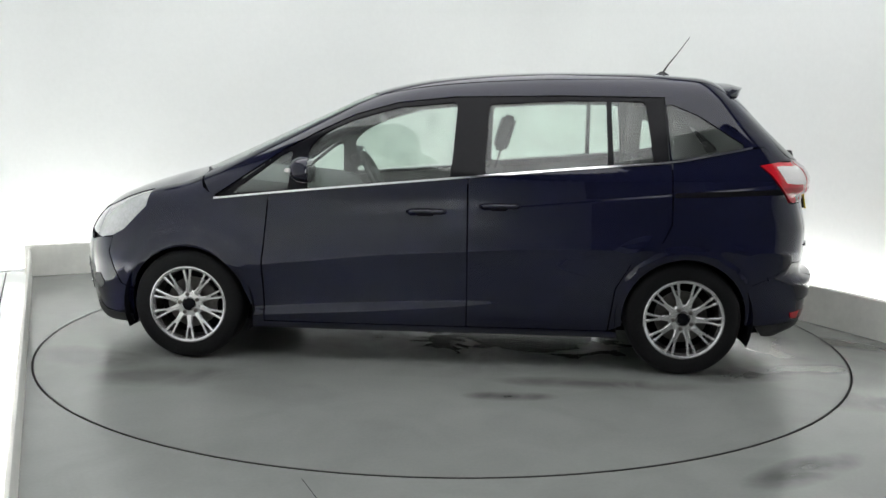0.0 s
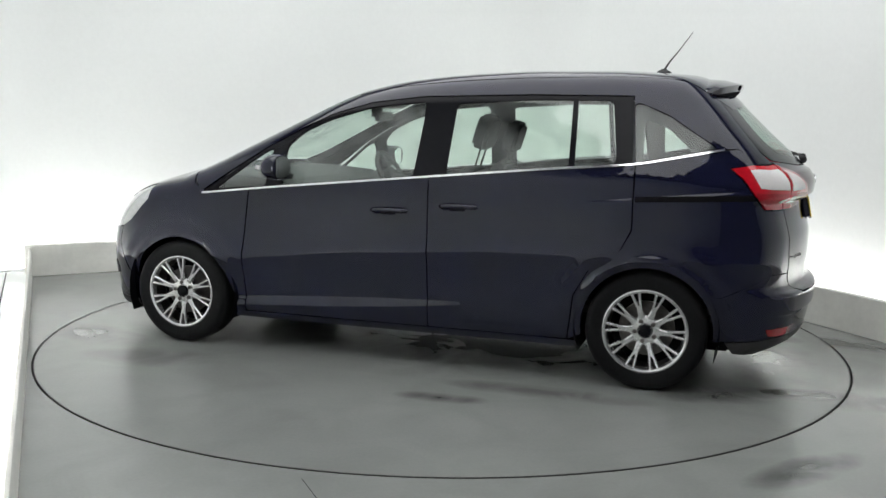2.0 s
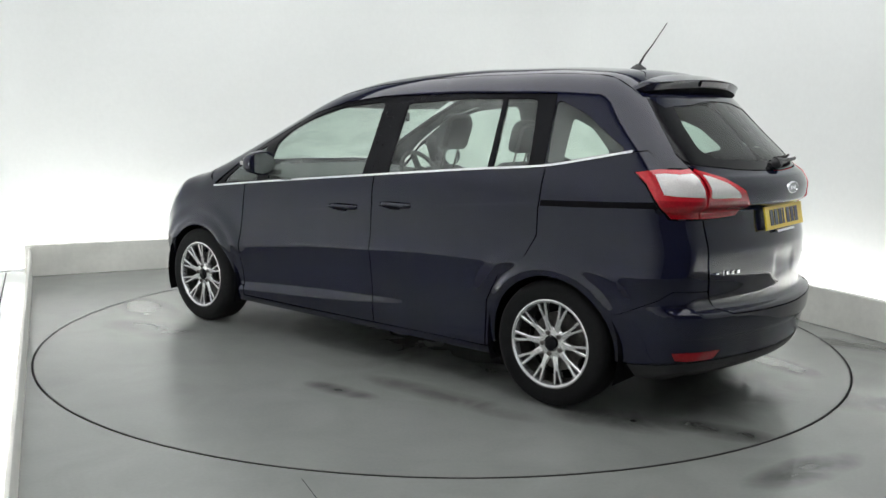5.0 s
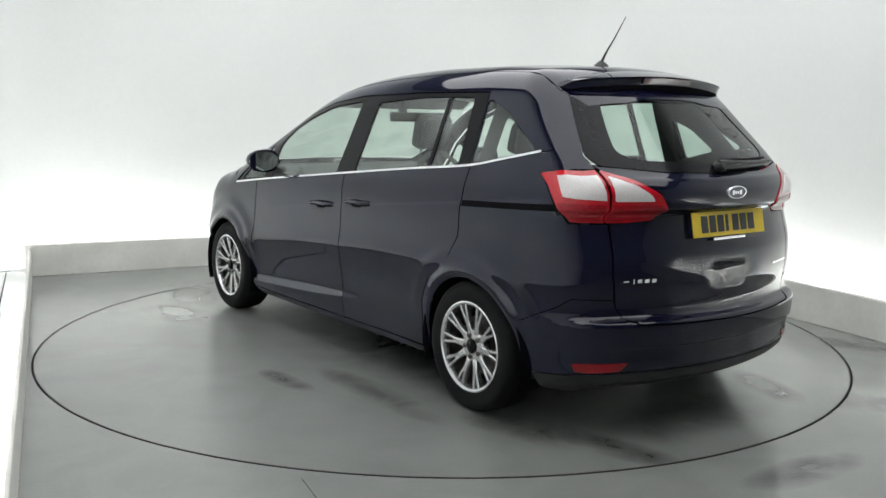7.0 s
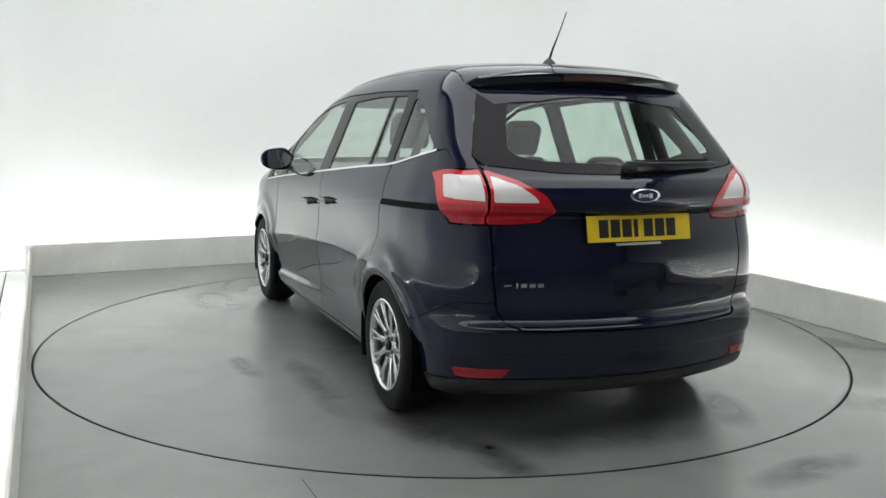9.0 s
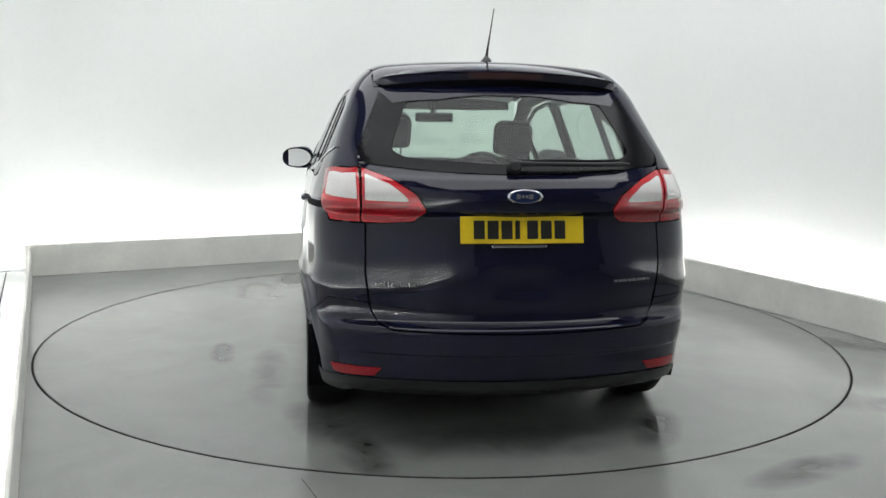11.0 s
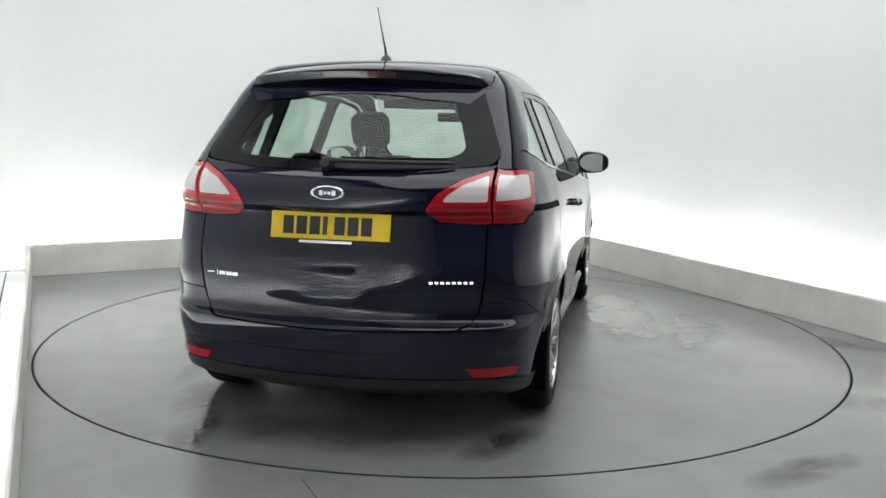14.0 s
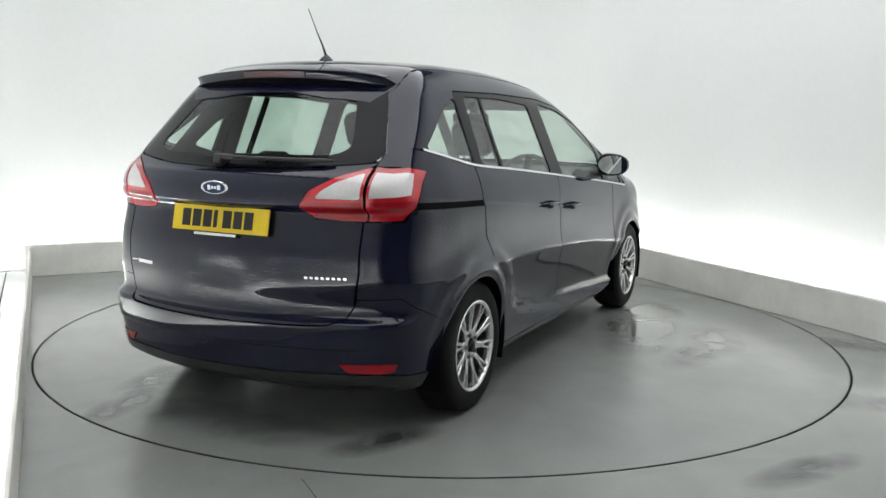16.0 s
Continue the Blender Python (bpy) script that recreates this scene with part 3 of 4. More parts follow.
tagged(car, "dark navy blue people carrier with silver alloy wheels, wet from washing", "car")
ARCH = 0.340


def edge_line(x0, x1, n, dz=0.0):
    xs = np.linspace(x0, x1, n)
    zs = onto("top", [(x, EDGE) for x in xs])[:, 2]
    return [(float(x), float(z) + dz) for x, z in zip(xs, zs)]


def build_shell():
    for s, mirror in (("left", False), ("right", True)):
        # front wing
        wing = ([(0.960, 0.30), (0.963, 0.60), (0.925, 0.955)] + [(x, belt(x) - 0.004) for x in (1.0, 1.1, 1.2)] + [(1.30, 0.985)] + swap('top', [(1.33, 0.748), (1.42, 0.752), (1.50, 0.751), (1.62, 0.732)])['side'] + [(1.630, 0.872), (1.772, 0.737), (1.855, 0.692), (1.88, 0.60), (1.80, 0.42)]
                + arc(HUB_X, HUB_Z, ARCH, 14, 165) + [(1.02, 0.30)])
        panel("front_wing", [("side", wing)], PAINT, car, mirror=mirror)
        nose = ([(1.812, 0.42), (1.888, 0.60), (1.862, 0.684), (1.985, 0.667), (2.10, 0.63), (2.12, 0.40), (2.09, 0.22), (1.98, 0.18), (1.70, 0.19)]
                + arc(HUB_X, HUB_Z, ARCH, -14, 12, 5))
        panel("front_bumper", [("side", nose)], PAINT, car, mirror=mirror)
        fd = [(0.952, 0.235), (0.955, 0.60), (0.917, 0.957)] + [(x, belt(x) - 0.004) for x in (0.7, 0.4, 0.1)] + [(-0.187, 1.066), (-0.193, 0.60), (-0.193, 0.235)]
        door = panel("front_door", [("side", round_poly(fd, 0.012))], PAINT, car, mirror=mirror)
        rd = [(-0.200, 0.235), (-0.200, 0.60), (-0.195, 1.067)] + [(x, belt(x) - 0.004) for x in (-0.5, -0.877, -1.15)] + [(-1.297, 1.165), (-1.300, 0.84), (-1.25, 0.735), (-1.09, 0.62), (-1.01, 0.48), (-0.98, 0.235)]
        panel("sliding_door", [("side", round_poly(rd, 0.012))], PAINT, car, mirror=mirror)
        quarter = ([(-0.988, 0.235), (-1.018, 0.48), (-1.098, 0.626), (-1.258, 0.741), (-1.308, 0.84), (-1.305, 1.168)] + [(x, belt(x) - 0.004) for x in (-1.4, -1.5, -1.6, -1.71)]
                   + [(-1.80, 1.262), (-1.90, 1.186), (-1.88, 1.184), (-1.762, 1.168), (-1.828, 1.111), (-1.893, 1.026), (-1.940, 0.960), (-1.975, 0.958), (-1.98, 0.80), (-1.98, 0.64), (-1.93, 0.60), (-1.76, 0.52)]
                   + arc(-HUB_X, HUB_Z, ARCH, 145, -8)[::1])
        panel("quarter_panel", [("side", quarter)], PAINT, car, mirror=mirror)
        sill = [(1.03, 0.19), (1.015, 0.30), (0.962, 0.292), (0.958, 0.229), (-0.98, 0.229), (-1.03, 0.229), (-1.045, 0.19)]
        panel("sill", [("side", sill)], PAINT, car, mirror=mirror)
        # side skin above the strip: pillars and cant rail around the glass
        glass_f = round_poly([(0.70, belt(0.70) + 0.012), (0.70, 1.22), (0.62, 1.300), (0.46, 1.375), (0.22, 1.445), (-0.10, 1.478), (-0.115, 1.46), (-0.092, belt(-0.09) + 0.012)], [0.01, 0.03, 0.05, 0.05, 0.05, 0.015, 0.02, 0.01])
        glass_q = round_poly([(1.13, belt(1.13) + 0.02), (0.86, 1.17), (0.80, 1.20), (0.815, belt(0.81) + 0.014)], 0.02)
        glass_r = round_poly([(-0.285, belt(-0.285) + 0.012), (-0.300, 1.47), (-0.72, 1.497), (-1.155, 1.497), (-1.200, belt(-1.2) + 0.012)], 0.025)
        glass_d = round_poly([(-1.300, belt(-1.3) + 0.014), (-1.275, 1.478), (-1.30, 1.484), (-1.45, 1.425), (-1.60, 1.325), (-1.70, belt(-1.7) + 0.014)], [0.02, 0.03, 0.03, 0.05, 0.05, 0.03])
        cut = [shrink(gl, -0.004) for gl in (glass_f, glass_q, glass_r, glass_d)]
        black = ([(1.21, belt(1.21) + 0.006), (0.84, 1.205), (0.66, 1.305), (0.46, 1.402), (0.22, 1.472), (-0.10, 1.508), (-0.72, 1.523), (-1.262, 1.520)]
                 + [(-1.285, belt(-1.285) + 0.008)] + [(x, belt(x) + 0.008) for x in (-0.877, -0.188, 0.5)])
        panel("pillar_trim", [("side", black, *cut[:3])], GLOSSBLACK, car, "gloss black pillar and window surround", mirror=mirror)
        for nm, gl in (("window_pane", glass_f), ("window_pane", glass_q), ("window_pane", glass_r), ("window_pane", glass_d)):
            ob = panel(nm, [("side", gl)], GLASS, car, "lightly tinted side window glass", depth=0.0, inset=0.004, mirror=mirror)
            ob.visible_shadow = False
        upper = ([(1.24, belt(1.24) + 0.012), (0.845, 1.212), (0.665, 1.312), (0.46, 1.409), (0.22, 1.479), (-0.10, 1.515), (-0.72, 1.530), (-1.266, 1.527), (-1.291, belt(-1.291) + 0.008)]
                 + [(x, belt(x) + 0.008) for x in (-1.4, -1.55, -1.71)] + [(-1.80, 1.265), (-1.892, 1.189), (-1.93, 1.19), (-1.865, 1.27), (-1.74, 1.41), (-1.63, 1.53), (-1.635, 1.56)]
                 + edge_line(-1.64, 0.36, 20) + swap('top', [(0.60, 0.604), (0.9, 0.649), (1.15, 0.684), (1.31, 0.668), (1.325, 0.74)], 0.03)['side'])
        panel("roof_side", [("side", upper, cut[3])], PAINT, car, mirror=mirror)
        # chrome strip along the belt
        xs = np.linspace(1.235, -1.735, 60)
        strip = [(x, belt(x) + 0.0075) for x in xs] + [(x, belt(x) - 0.0035) for x in xs[::-1]]
        panel("belt_strip", [("side", strip)], CHROME, car, "thin chrome strip", depth=0.02, inset=-0.004, mirror=mirror)
    # top skins
    e = EDGE + 0.002
    roof = [(0.34, -e + 0.01), (0.40, -0.35), (0.42, 0.0), (0.40, 0.35), (0.34, e - 0.01), (-1.66, e), (-1.76, 0.50), (-1.80, 0.3), (-1.81, 0.0), (-1.80, -0.3), (-1.76, -0.50), (-1.66, -e)]
    panel("roof", [("top", roof)], PAINT, car, step=0.04, inset=-0.001)
    screen = [(0.405, -0.35), (0.425, 0.0), (0.405, 0.35), (0.36, 0.55), (0.60, 0.60), (0.9, 0.645), (1.15, 0.68), (1.30, 0.66), (1.42, 0.35), (1.46, 0.0), (1.42, -0.35), (1.30, -0.66), (1.15, -0.68), (0.9, -0.645), (0.60, -0.60), (0.36, -0.55)]
    ob = panel("windscreen", [("top", screen)], GLASS, car, "lightly tinted windscreen", depth=0.0, step=0.04)
    ob.visible_shadow = False
    half = [(1.33, 0.745), (1.42, 0.749), (1.50, 0.748), (1.64, 0.725), (1.75, 0.69), (1.88, 0.62), (1.95, 0.56), (2.10, 0.35), (2.16, 0.0)]
    hood = [(1.32, 0.67), (1.43, 0.35), (1.47, 0.0), (1.43, -0.35), (1.32, -0.67)] + [(a, -b) for a, b in half[:-1]] + half[::-1]
    panel("bonnet", [("top", hood)], PAINT, car, step=0.04)


build_shell()


def build_rear():
    # rear edge of the side skins, from below upwards
    low = swap("side", [(-2.035, 0.315), (-2.045, 0.40), (-2.055, 0.50), (-2.045, 0.56), (-2.00, 0.60), (-1.98, 0.637)])["rear"]
    mid = swap("side", [(-1.98, 0.64), (-1.98, 0.80), (-1.975, 0.958)])["rear"]
    lamp = swap("side", [(-1.970, 0.965), (-1.968, 1.02), (-1.962, 1.10), (-1.945, 1.180)])["rear"]
    pillar = swap("side", [(-1.93, 1.19), (-1.865, 1.27), (-1.74, 1.41), (-1.63, 1.53)])["rear"]
    gate_side = [(0.632, 0.955), (0.634, 0.75), (0.612, 0.60), (0.585, 0.553), (0.53, 0.533), (0.30, 0.528)]
    glass = round_poly([(0.53, 1.560), (0.0, 1.572), (-0.53, 1.560), (-0.602, 1.40), (-0.668, 1.245), (-0.64, 1.205), (-0.35, 1.178), (0.0, 1.170), (0.35, 1.178), (0.64, 1.205), (0.668, 1.245), (0.602, 1.40)], 0.03)
    clear = round_poly([(0.415, 1.518), (0.0, 1.528), (-0.415, 1.518), (-0.472, 1.40), (-0.528, 1.262), (-0.46, 1.228), (0.0, 1.208), (0.46, 1.228), (0.528, 1.262), (0.472, 1.40)], 0.05)
    right = gate_side + [(0.0, 0.525)] + [(-a, b) for a, b in gate_side[::-1]]
    edge = [(-0.636, 0.957), (-0.44, 0.968), (-0.390, 1.022), (-0.432, 1.090), (-0.532, 1.149), (-0.640, 1.186), (-0.662, 1.205), (-0.64, 1.200), (-0.35, 1.173)]
    gate = right + edge + [(0.0, 1.165)] + [(-a, b) for a, b in edge[::-1]]
    tailgate = panel("tailgate", [("rear", gate)], PAINT, car, step=0.018)
    panel("glass_surround", [("rear", glass, clear)], GLOSSBLACK, tailgate, "gloss black border of the rear window", depth=0.004, step=0.025)
    ob = panel("rear_window", [("rear", shrink(clear, -0.004))], REARGLASS, tailgate, "tinted rear window", depth=0.0, inset=0.003)
    ob.visible_shadow = False
    for mirror in (False, True):
        frame_poly = [(0.531, 1.560)] + [(0.603, 1.40), (0.6695, 1.245), (0.664, 1.212), (0.66, 1.19)] + pillar
        panel("rear_pillar", [("rear", frame_poly)], PAINT, car, mirror=mirror)
        # corner skin between the tailgate and the side
        corner = [(0.640, 0.957)] + mid[::-1] + [(0.628, 0.635), (0.642, 0.75)]
        panel("rear_corner", [("rear", corner)], PAINT, car, mirror=mirror)
        # bumper
        side = [(-1.690, 0.514), (-1.76, 0.517), (-1.93, 0.597), (-1.98, 0.637), (-2.00, 0.60), (-2.045, 0.56), (-2.055, 0.50), (-2.045, 0.40), (-2.035, 0.315)] + [(-1.95, 0.300), (-1.748, 0.285)] + arc(-HUB_X, HUB_Z, ARCH, 184, 146, 8)
        rear = low + [(0.628, 0.631), (0.615, 0.592), (0.585, 0.546), (0.53, 0.526), (0.30, 0.521), (0.0, 0.518), (0.0, 0.315)]
        panel("rear_bumper", [("side", side), ("rear", rear)], PAINT, car, mirror=mirror, step=0.022)
        vs = [(-1.79, 0.282), (-1.95, 0.294), (-2.035, 0.309), (-2.01, 0.24), (-1.93, 0.21), (-1.83, 0.225)]
        vr = swap("side", [(-2.035, 0.309), (-2.01, 0.24)])["rear"] + [(0.60, 0.225), (0.0, 0.215), (0.0, 0.309)]
        panel("bumper_valance", [("side", vs), ("rear", vr)], BLACK, car, "black plastic lower bumper", mirror=mirror)
        refl_r = swap("side", [(-2.034, 0.318), (-2.036, 0.360)])["rear"]
        panel("reflector", [("rear", refl_r[::-1] + [(0.60, 0.322), (0.57, 0.360)]), ("side", [(-2.036, 0.360), (-1.985, 0.355), (-1.995, 0.322), (-2.034, 0.318)])], DEEPRED, car, "deep red bumper reflector", inset=-0.004, mirror=mirror)
        # tail lamp
        s = [(-1.772, 1.165), (-1.835, 1.115), (-1.90, 1.03), (-1.946, 0.967), (-1.970, 0.965), (-1.968, 1.02), (-1.962, 1.10), (-1.945, 1.180), (-1.87, 1.182)]
        r = lamp + [(0.664, 1.186), (0.658, 0.963)]
        light = panel("tail_lamp", [("side", s), ("rear", r)], RED, car, "red and clear tail lamp", inset=-0.004, mirror=mirror, step=0.02)
        r2 = [(0.650, 0.963), (0.650, 1.186), (0.532, 1.144), (0.436, 1.086), (0.394, 1.022), (0.440, 0.973), (0.56, 0.963)]
        inner = panel("tail_lamp_inner", [("rear", round_poly(r2, 0.01))], RED, car, "red and clear tail lamp on the tailgate", inset=-0.004, mirror=mirror, step=0.02)
        lamp_in = swap("side", [(-1.965, 1.066), (-1.950, 1.158)])["rear"]
        ws = [(-1.862, 1.158), (-1.888, 1.120), (-1.918, 1.072), (-1.965, 1.066), (-1.950, 1.158), (-1.90, 1.162)]
        wr = [*lamp_in, (0.674, 1.162), (0.670, 1.062)]
        panel("clear_lens", [("side", ws), ("rear", wr)], WHITELENS, light, "clear white lens", inset=-0.0065, depth=0.003, mirror=mirror, step=0.02)
        panel("clear_lens", [("rear", round_poly([(0.638, 1.058), (0.638, 1.160), (0.540, 1.124), (0.480, 1.082), (0.462, 1.058)], 0.012))], WHITELENS, inner, "clear white lens", inset=-0.0065, depth=0.003, mirror=mirror, step=0.02)
        deep = swap("side", [(-1.969, 0.970), (-1.966, 1.046)])["rear"]
        panel("deep_lens", [("side", [(-1.902, 1.036), (-1.944, 0.972), (-1.969, 0.970), (-1.966, 1.046), (-1.90, 1.046)]), ("rear", deep + [(0.672, 1.044), (0.668, 0.970)])], DEEPRED, light, "deep red lower lens", inset=-0.0058, depth=0.002, mirror=mirror, step=0.02)
        panel("deep_lens", [("rear", [(0.642, 0.970), (0.642, 1.044), (0.425, 1.040), (0.405, 1.020), (0.446, 0.980), (0.56, 0.970)])], DEEPRED, inner, "deep red lower lens", inset=-0.0058, depth=0.002, mirror=mirror, step=0.02)
        # sliding door rail slot, its dark depth painted as a flat strip on the skin
        panel("rail_slot_shade", [("side", [(-1.312, 0.984), (-1.312, 1.012), (-1.883, 1.038), (-1.901, 1.010)])], DARK, car, "flat dark strip painted as the shaded sliding door rail slot", inset=-0.0015, depth=0.003, mirror=mirror)
    # spoiler with the high brake lamp
    bm = bmesh.new()
    rows = []
    for y in np.linspace(-0.575, 0.575, 29):
        yy = abs(y)
        a = onto("top", [(-1.62, y)])[0]
        fade = 1 - max(0, (yy - 0.515) / 0.060) ** 2
        tip = Vector((-1.803 + 0.36 * y * y + 0.060 * (1 - fade), y, float(roof_line(np.array(-1.74)) - crown(np.array(-1.74)) * y * y) - 0.027 - 0.035 * (1 - fade)))
        g = onto("rear", [(y, 1.548 - 0.03 * yy)])[0]
        rows.append([Vector((a[0], y, a[2] + 0.001)), Vector(((a[0] + tip.x) / 2, y, (a[2] + tip.z) / 2 + 0.009)), tip, tip + Vector((0.008, 0, -0.012)), tip + Vector((0.016, 0, -0.038 + 0.018 * (1 - fade))), Vector((g[0] - 0.004, y, g[2]))])
    vs = [[bm.verts.new(p) for p in r] for r in rows]
    for a, b in zip(vs, vs[1:]):
        for i in range(4):
            bm.faces.new((a[i], b[i], b[i + 1], a[i + 1]))
    bm.faces.new(vs[0])
    bm.faces.new(vs[-1][::-1])
    bmesh.ops.recalc_face_normals(bm, faces=bm.faces[:])
    sp = part("roof_spoiler", bm, PAINT, car, smooth=True)
    # underside in near-black instead of body paint, to stand for its shade
    bm = bmesh.new()
    vs = [[bm.verts.new(p) for p in (r[4], r[4] + Vector((0.010, 0, -0.004)), r[5] + Vector((0, 0, -0.006)), r[5])] for r in rows]
    for a, b in zip(vs, vs[1:]):
        for i in range(4):
            bm.faces.new((a[i], b[i], b[(i + 1) % 4], a[(i + 1) % 4]))
    bm.faces.new(vs[0])
    bm.faces.new(vs[-1][::-1])
    bmesh.ops.recalc_face_normals(bm, faces=bm.faces[:])
    part("spoiler_underside", bm, DARK, sp, "underside of the roof spoiler, its shade painted near-black", smooth=True)
    bm = bmesh.new()
    pts = []
    for y in np.linspace(-0.17, 0.17, 9):
        z = float(roof_line(np.array(-1.74)) - crown(np.array(-1.74)) * y * y) - 0.028
        pts.append((-1.803 + 0.36 * y * y, y, z - 0.002))
    lo, hi = [], []
    for x, y, z in pts:
        hi.append((bm.verts.new((x - 0.003, y, z - 0.006)), bm.verts.new((x + 0.014, y, z - 0.006))))
        lo.append((bm.verts.new((x + 0.006, y, z - 0.030)), bm.verts.new((x + 0.026, y, z - 0.030))))
    for i in range(8):
        for q in ((hi[i][0], hi[i + 1][0], lo[i + 1][0], lo[i][0]), (hi[i][1], hi[i + 1][1], hi[i + 1][0], hi[i][0]), (lo[i][0], lo[i + 1][0], lo[i + 1][1], lo[i][1])):
            bm.faces.new(q)
    bmesh.ops.recalc_face_normals(bm, faces=bm.faces[:])
    part("brake_lamp", bm, DARKRED, sp, "dark red high brake lamp")

    # number plate with plain bars
    bm = bmesh.new()
    box(bm, -0.004, 0.004, -0.26, 0.26, -0.0565, 0.0565, 0.003)
    plate = part("number_plate", bm, YELLOW, car, "yellow number plate with black bars")
    plate.matrix_basis = pose(-2.184, 0, 0.946, 0, 11, 0)
    bm = bmesh.new()
    box(bm, 0.0045, 0.045, -0.25, 0.25, -0.052, 0.052, 0.004)
    part("plate_plinth", bm, PAINT, plate)
    y = 0.205
    for i in range(7):
        w = 0.020 if i == 3 else 0.046
        bm = bmesh.new()
        box(bm, -0.0065, -0.0042, y - w, y, -0.038, 0.038, 0.0008)
        part("bar", bm, PLATEBLACK, plate, "plain black bar")
        y -= w + (0.030 if i == 3 else 0.012)
    bm = bmesh.new()
    box(bm, -0.010, 0.004, -0.10, 0.13, -0.074, -0.062, 0.003)
    part("plate_foot", bm, CHROME, plate, "bright strip under the plate")
    # oval badge
    bm = bmesh.new()
    lathe(bm, [(0.5, 0.0), (0.5, 0.10), (0.46, 0.16), (0.42, 0.16), (0.40, 0.08)], 40)
    bmesh.ops.transform(bm, matrix=Matrix.Diagonal((0.147, 0.060, 0.06, 1)), verts=bm.verts[:])
    badge = part("badge", bm, CHROME, car, "plain blue oval badge with a chrome rim", smooth=True)
    badge.matrix_basis = pose(-2.212, 0, 1.086, 0, 0, 0) @ Matrix(((0, 0, -1, 0), (-1, 0, 0, 0), (0, 1, 0, 0), (0, 0, 0, 1)))
    bm = bmesh.new()
    lathe(bm, [(0.42, 0.02), (0.42, 0.10), (0.40, 0.12)], 40)
    bmesh.ops.transform(bm, matrix=Matrix.Diagonal((0.147, 0.060, 0.06, 1)), verts=bm.verts[:])
    part("badge_field", bm, BLUE, badge)
    bm = bmesh.new()
    for x0, x1, h in ((-0.036, -0.020, 0.010), (-0.016, -0.004, 0.006), (0.0, 0.012, 0.006), (0.016, 0.034, 0.010)):
        box(bm, x0, x1, -h, h, 0.0070, 0.0082)
    part("badge_bars", bm, CHROME, badge, "plain silver bars")
    # model lettering as plain bars
    def bars(name, y0, z, sizes):
        for i, (w, h, gap) in enumerate(sizes):
            p = onto("rear", [(y0 - w / 2, z)])[0]
            bm = bmesh.new()
            box(bm, p[0] - 0.004, p[0] + 0.003, y0 - w, y0, z - h / 2, z + h / 2, 0.001)
            part(name, bm, CHROME, tailgate, "plain chrome bar")
            y0 -= w + gap
    bars("lettering", 0.598, 0.713, [(0.045, 0.006, 0.006), (0.006, 0.022, 0.010), (0.030, 0.016, 0.006), (0.028, 0.016, 0.006), (0.026, 0.016, 0.0)])
    bars("lettering", -0.415, 0.722, [(0.017, 0.011, 0.006)] * 8)
    # wiper
    bm = bmesh.new()
    pts = onto("rear", [(y, 1.200 + 0.004 * math.sin(3 * y)) for y in np.linspace(0.05, -0.50, 12)])
    tube(bm, [Vector(p) + Vector((-0.028 + 0.012 * i / 11, 0, 0.016)) for i, p in enumerate(pts)], [0.013] * 2 + [0.009] * 9 + [0.004], 8)
    wiper = part("rear_wiper", bm, BLACK, tailgate, "black rear wiper", smooth=True)
    bm = bmesh.new()
    p = onto("rear", [(0.03, 1.185)])[0]
    lathe(bm, [(0.030, 0.0), (0.028, 0.025), (0.018, 0.036)], 20, Matrix.Translation(p + np.array([0.005, 0, 0.01])) @ pose(0, 0, 0, 0, -70, 0))
    part("wiper_cap", bm, BLACK, wiper, smooth=True)
    bm = bmesh.new()
    pts = onto("rear", [(y, 1.222 + 0.01 * (y + 0.1) ** 2) for y in np.linspace(-0.02, -0.46, 12)])
    tube(bm, [Vector(p) + Vector((-0.010, 0, 0.004)) for p in pts], 0.006, 6)
    part("wiper_blade", bm, RUBBER, wiper, smooth=True)
    # aerial
    bm = bmesh.new()
    lathe(bm, [(0.035, 0.0), (0.030, 0.014), (0.015, 0.028), (0.008, 0.036)], 20, pose(-1.350, 0, 1.664) @ Matrix.Diagonal((1.5, 0.8, 1, 1)))
    aerial = part("aerial_base", bm, BLACK, car, "black roof aerial base", smooth=True)
    bm = bmesh.new()
    tube(bm, [(-1.352, 0, 1.69), (-1.382, 0, 1.74), (-1.43, 0, 1.80), (-1.506, 0, 1.908)], [0.007, 0.005, 0.003, 0.002], 8)
    part("aerial_rod", bm, BLACK, aerial, "thin black aerial", smooth=True)


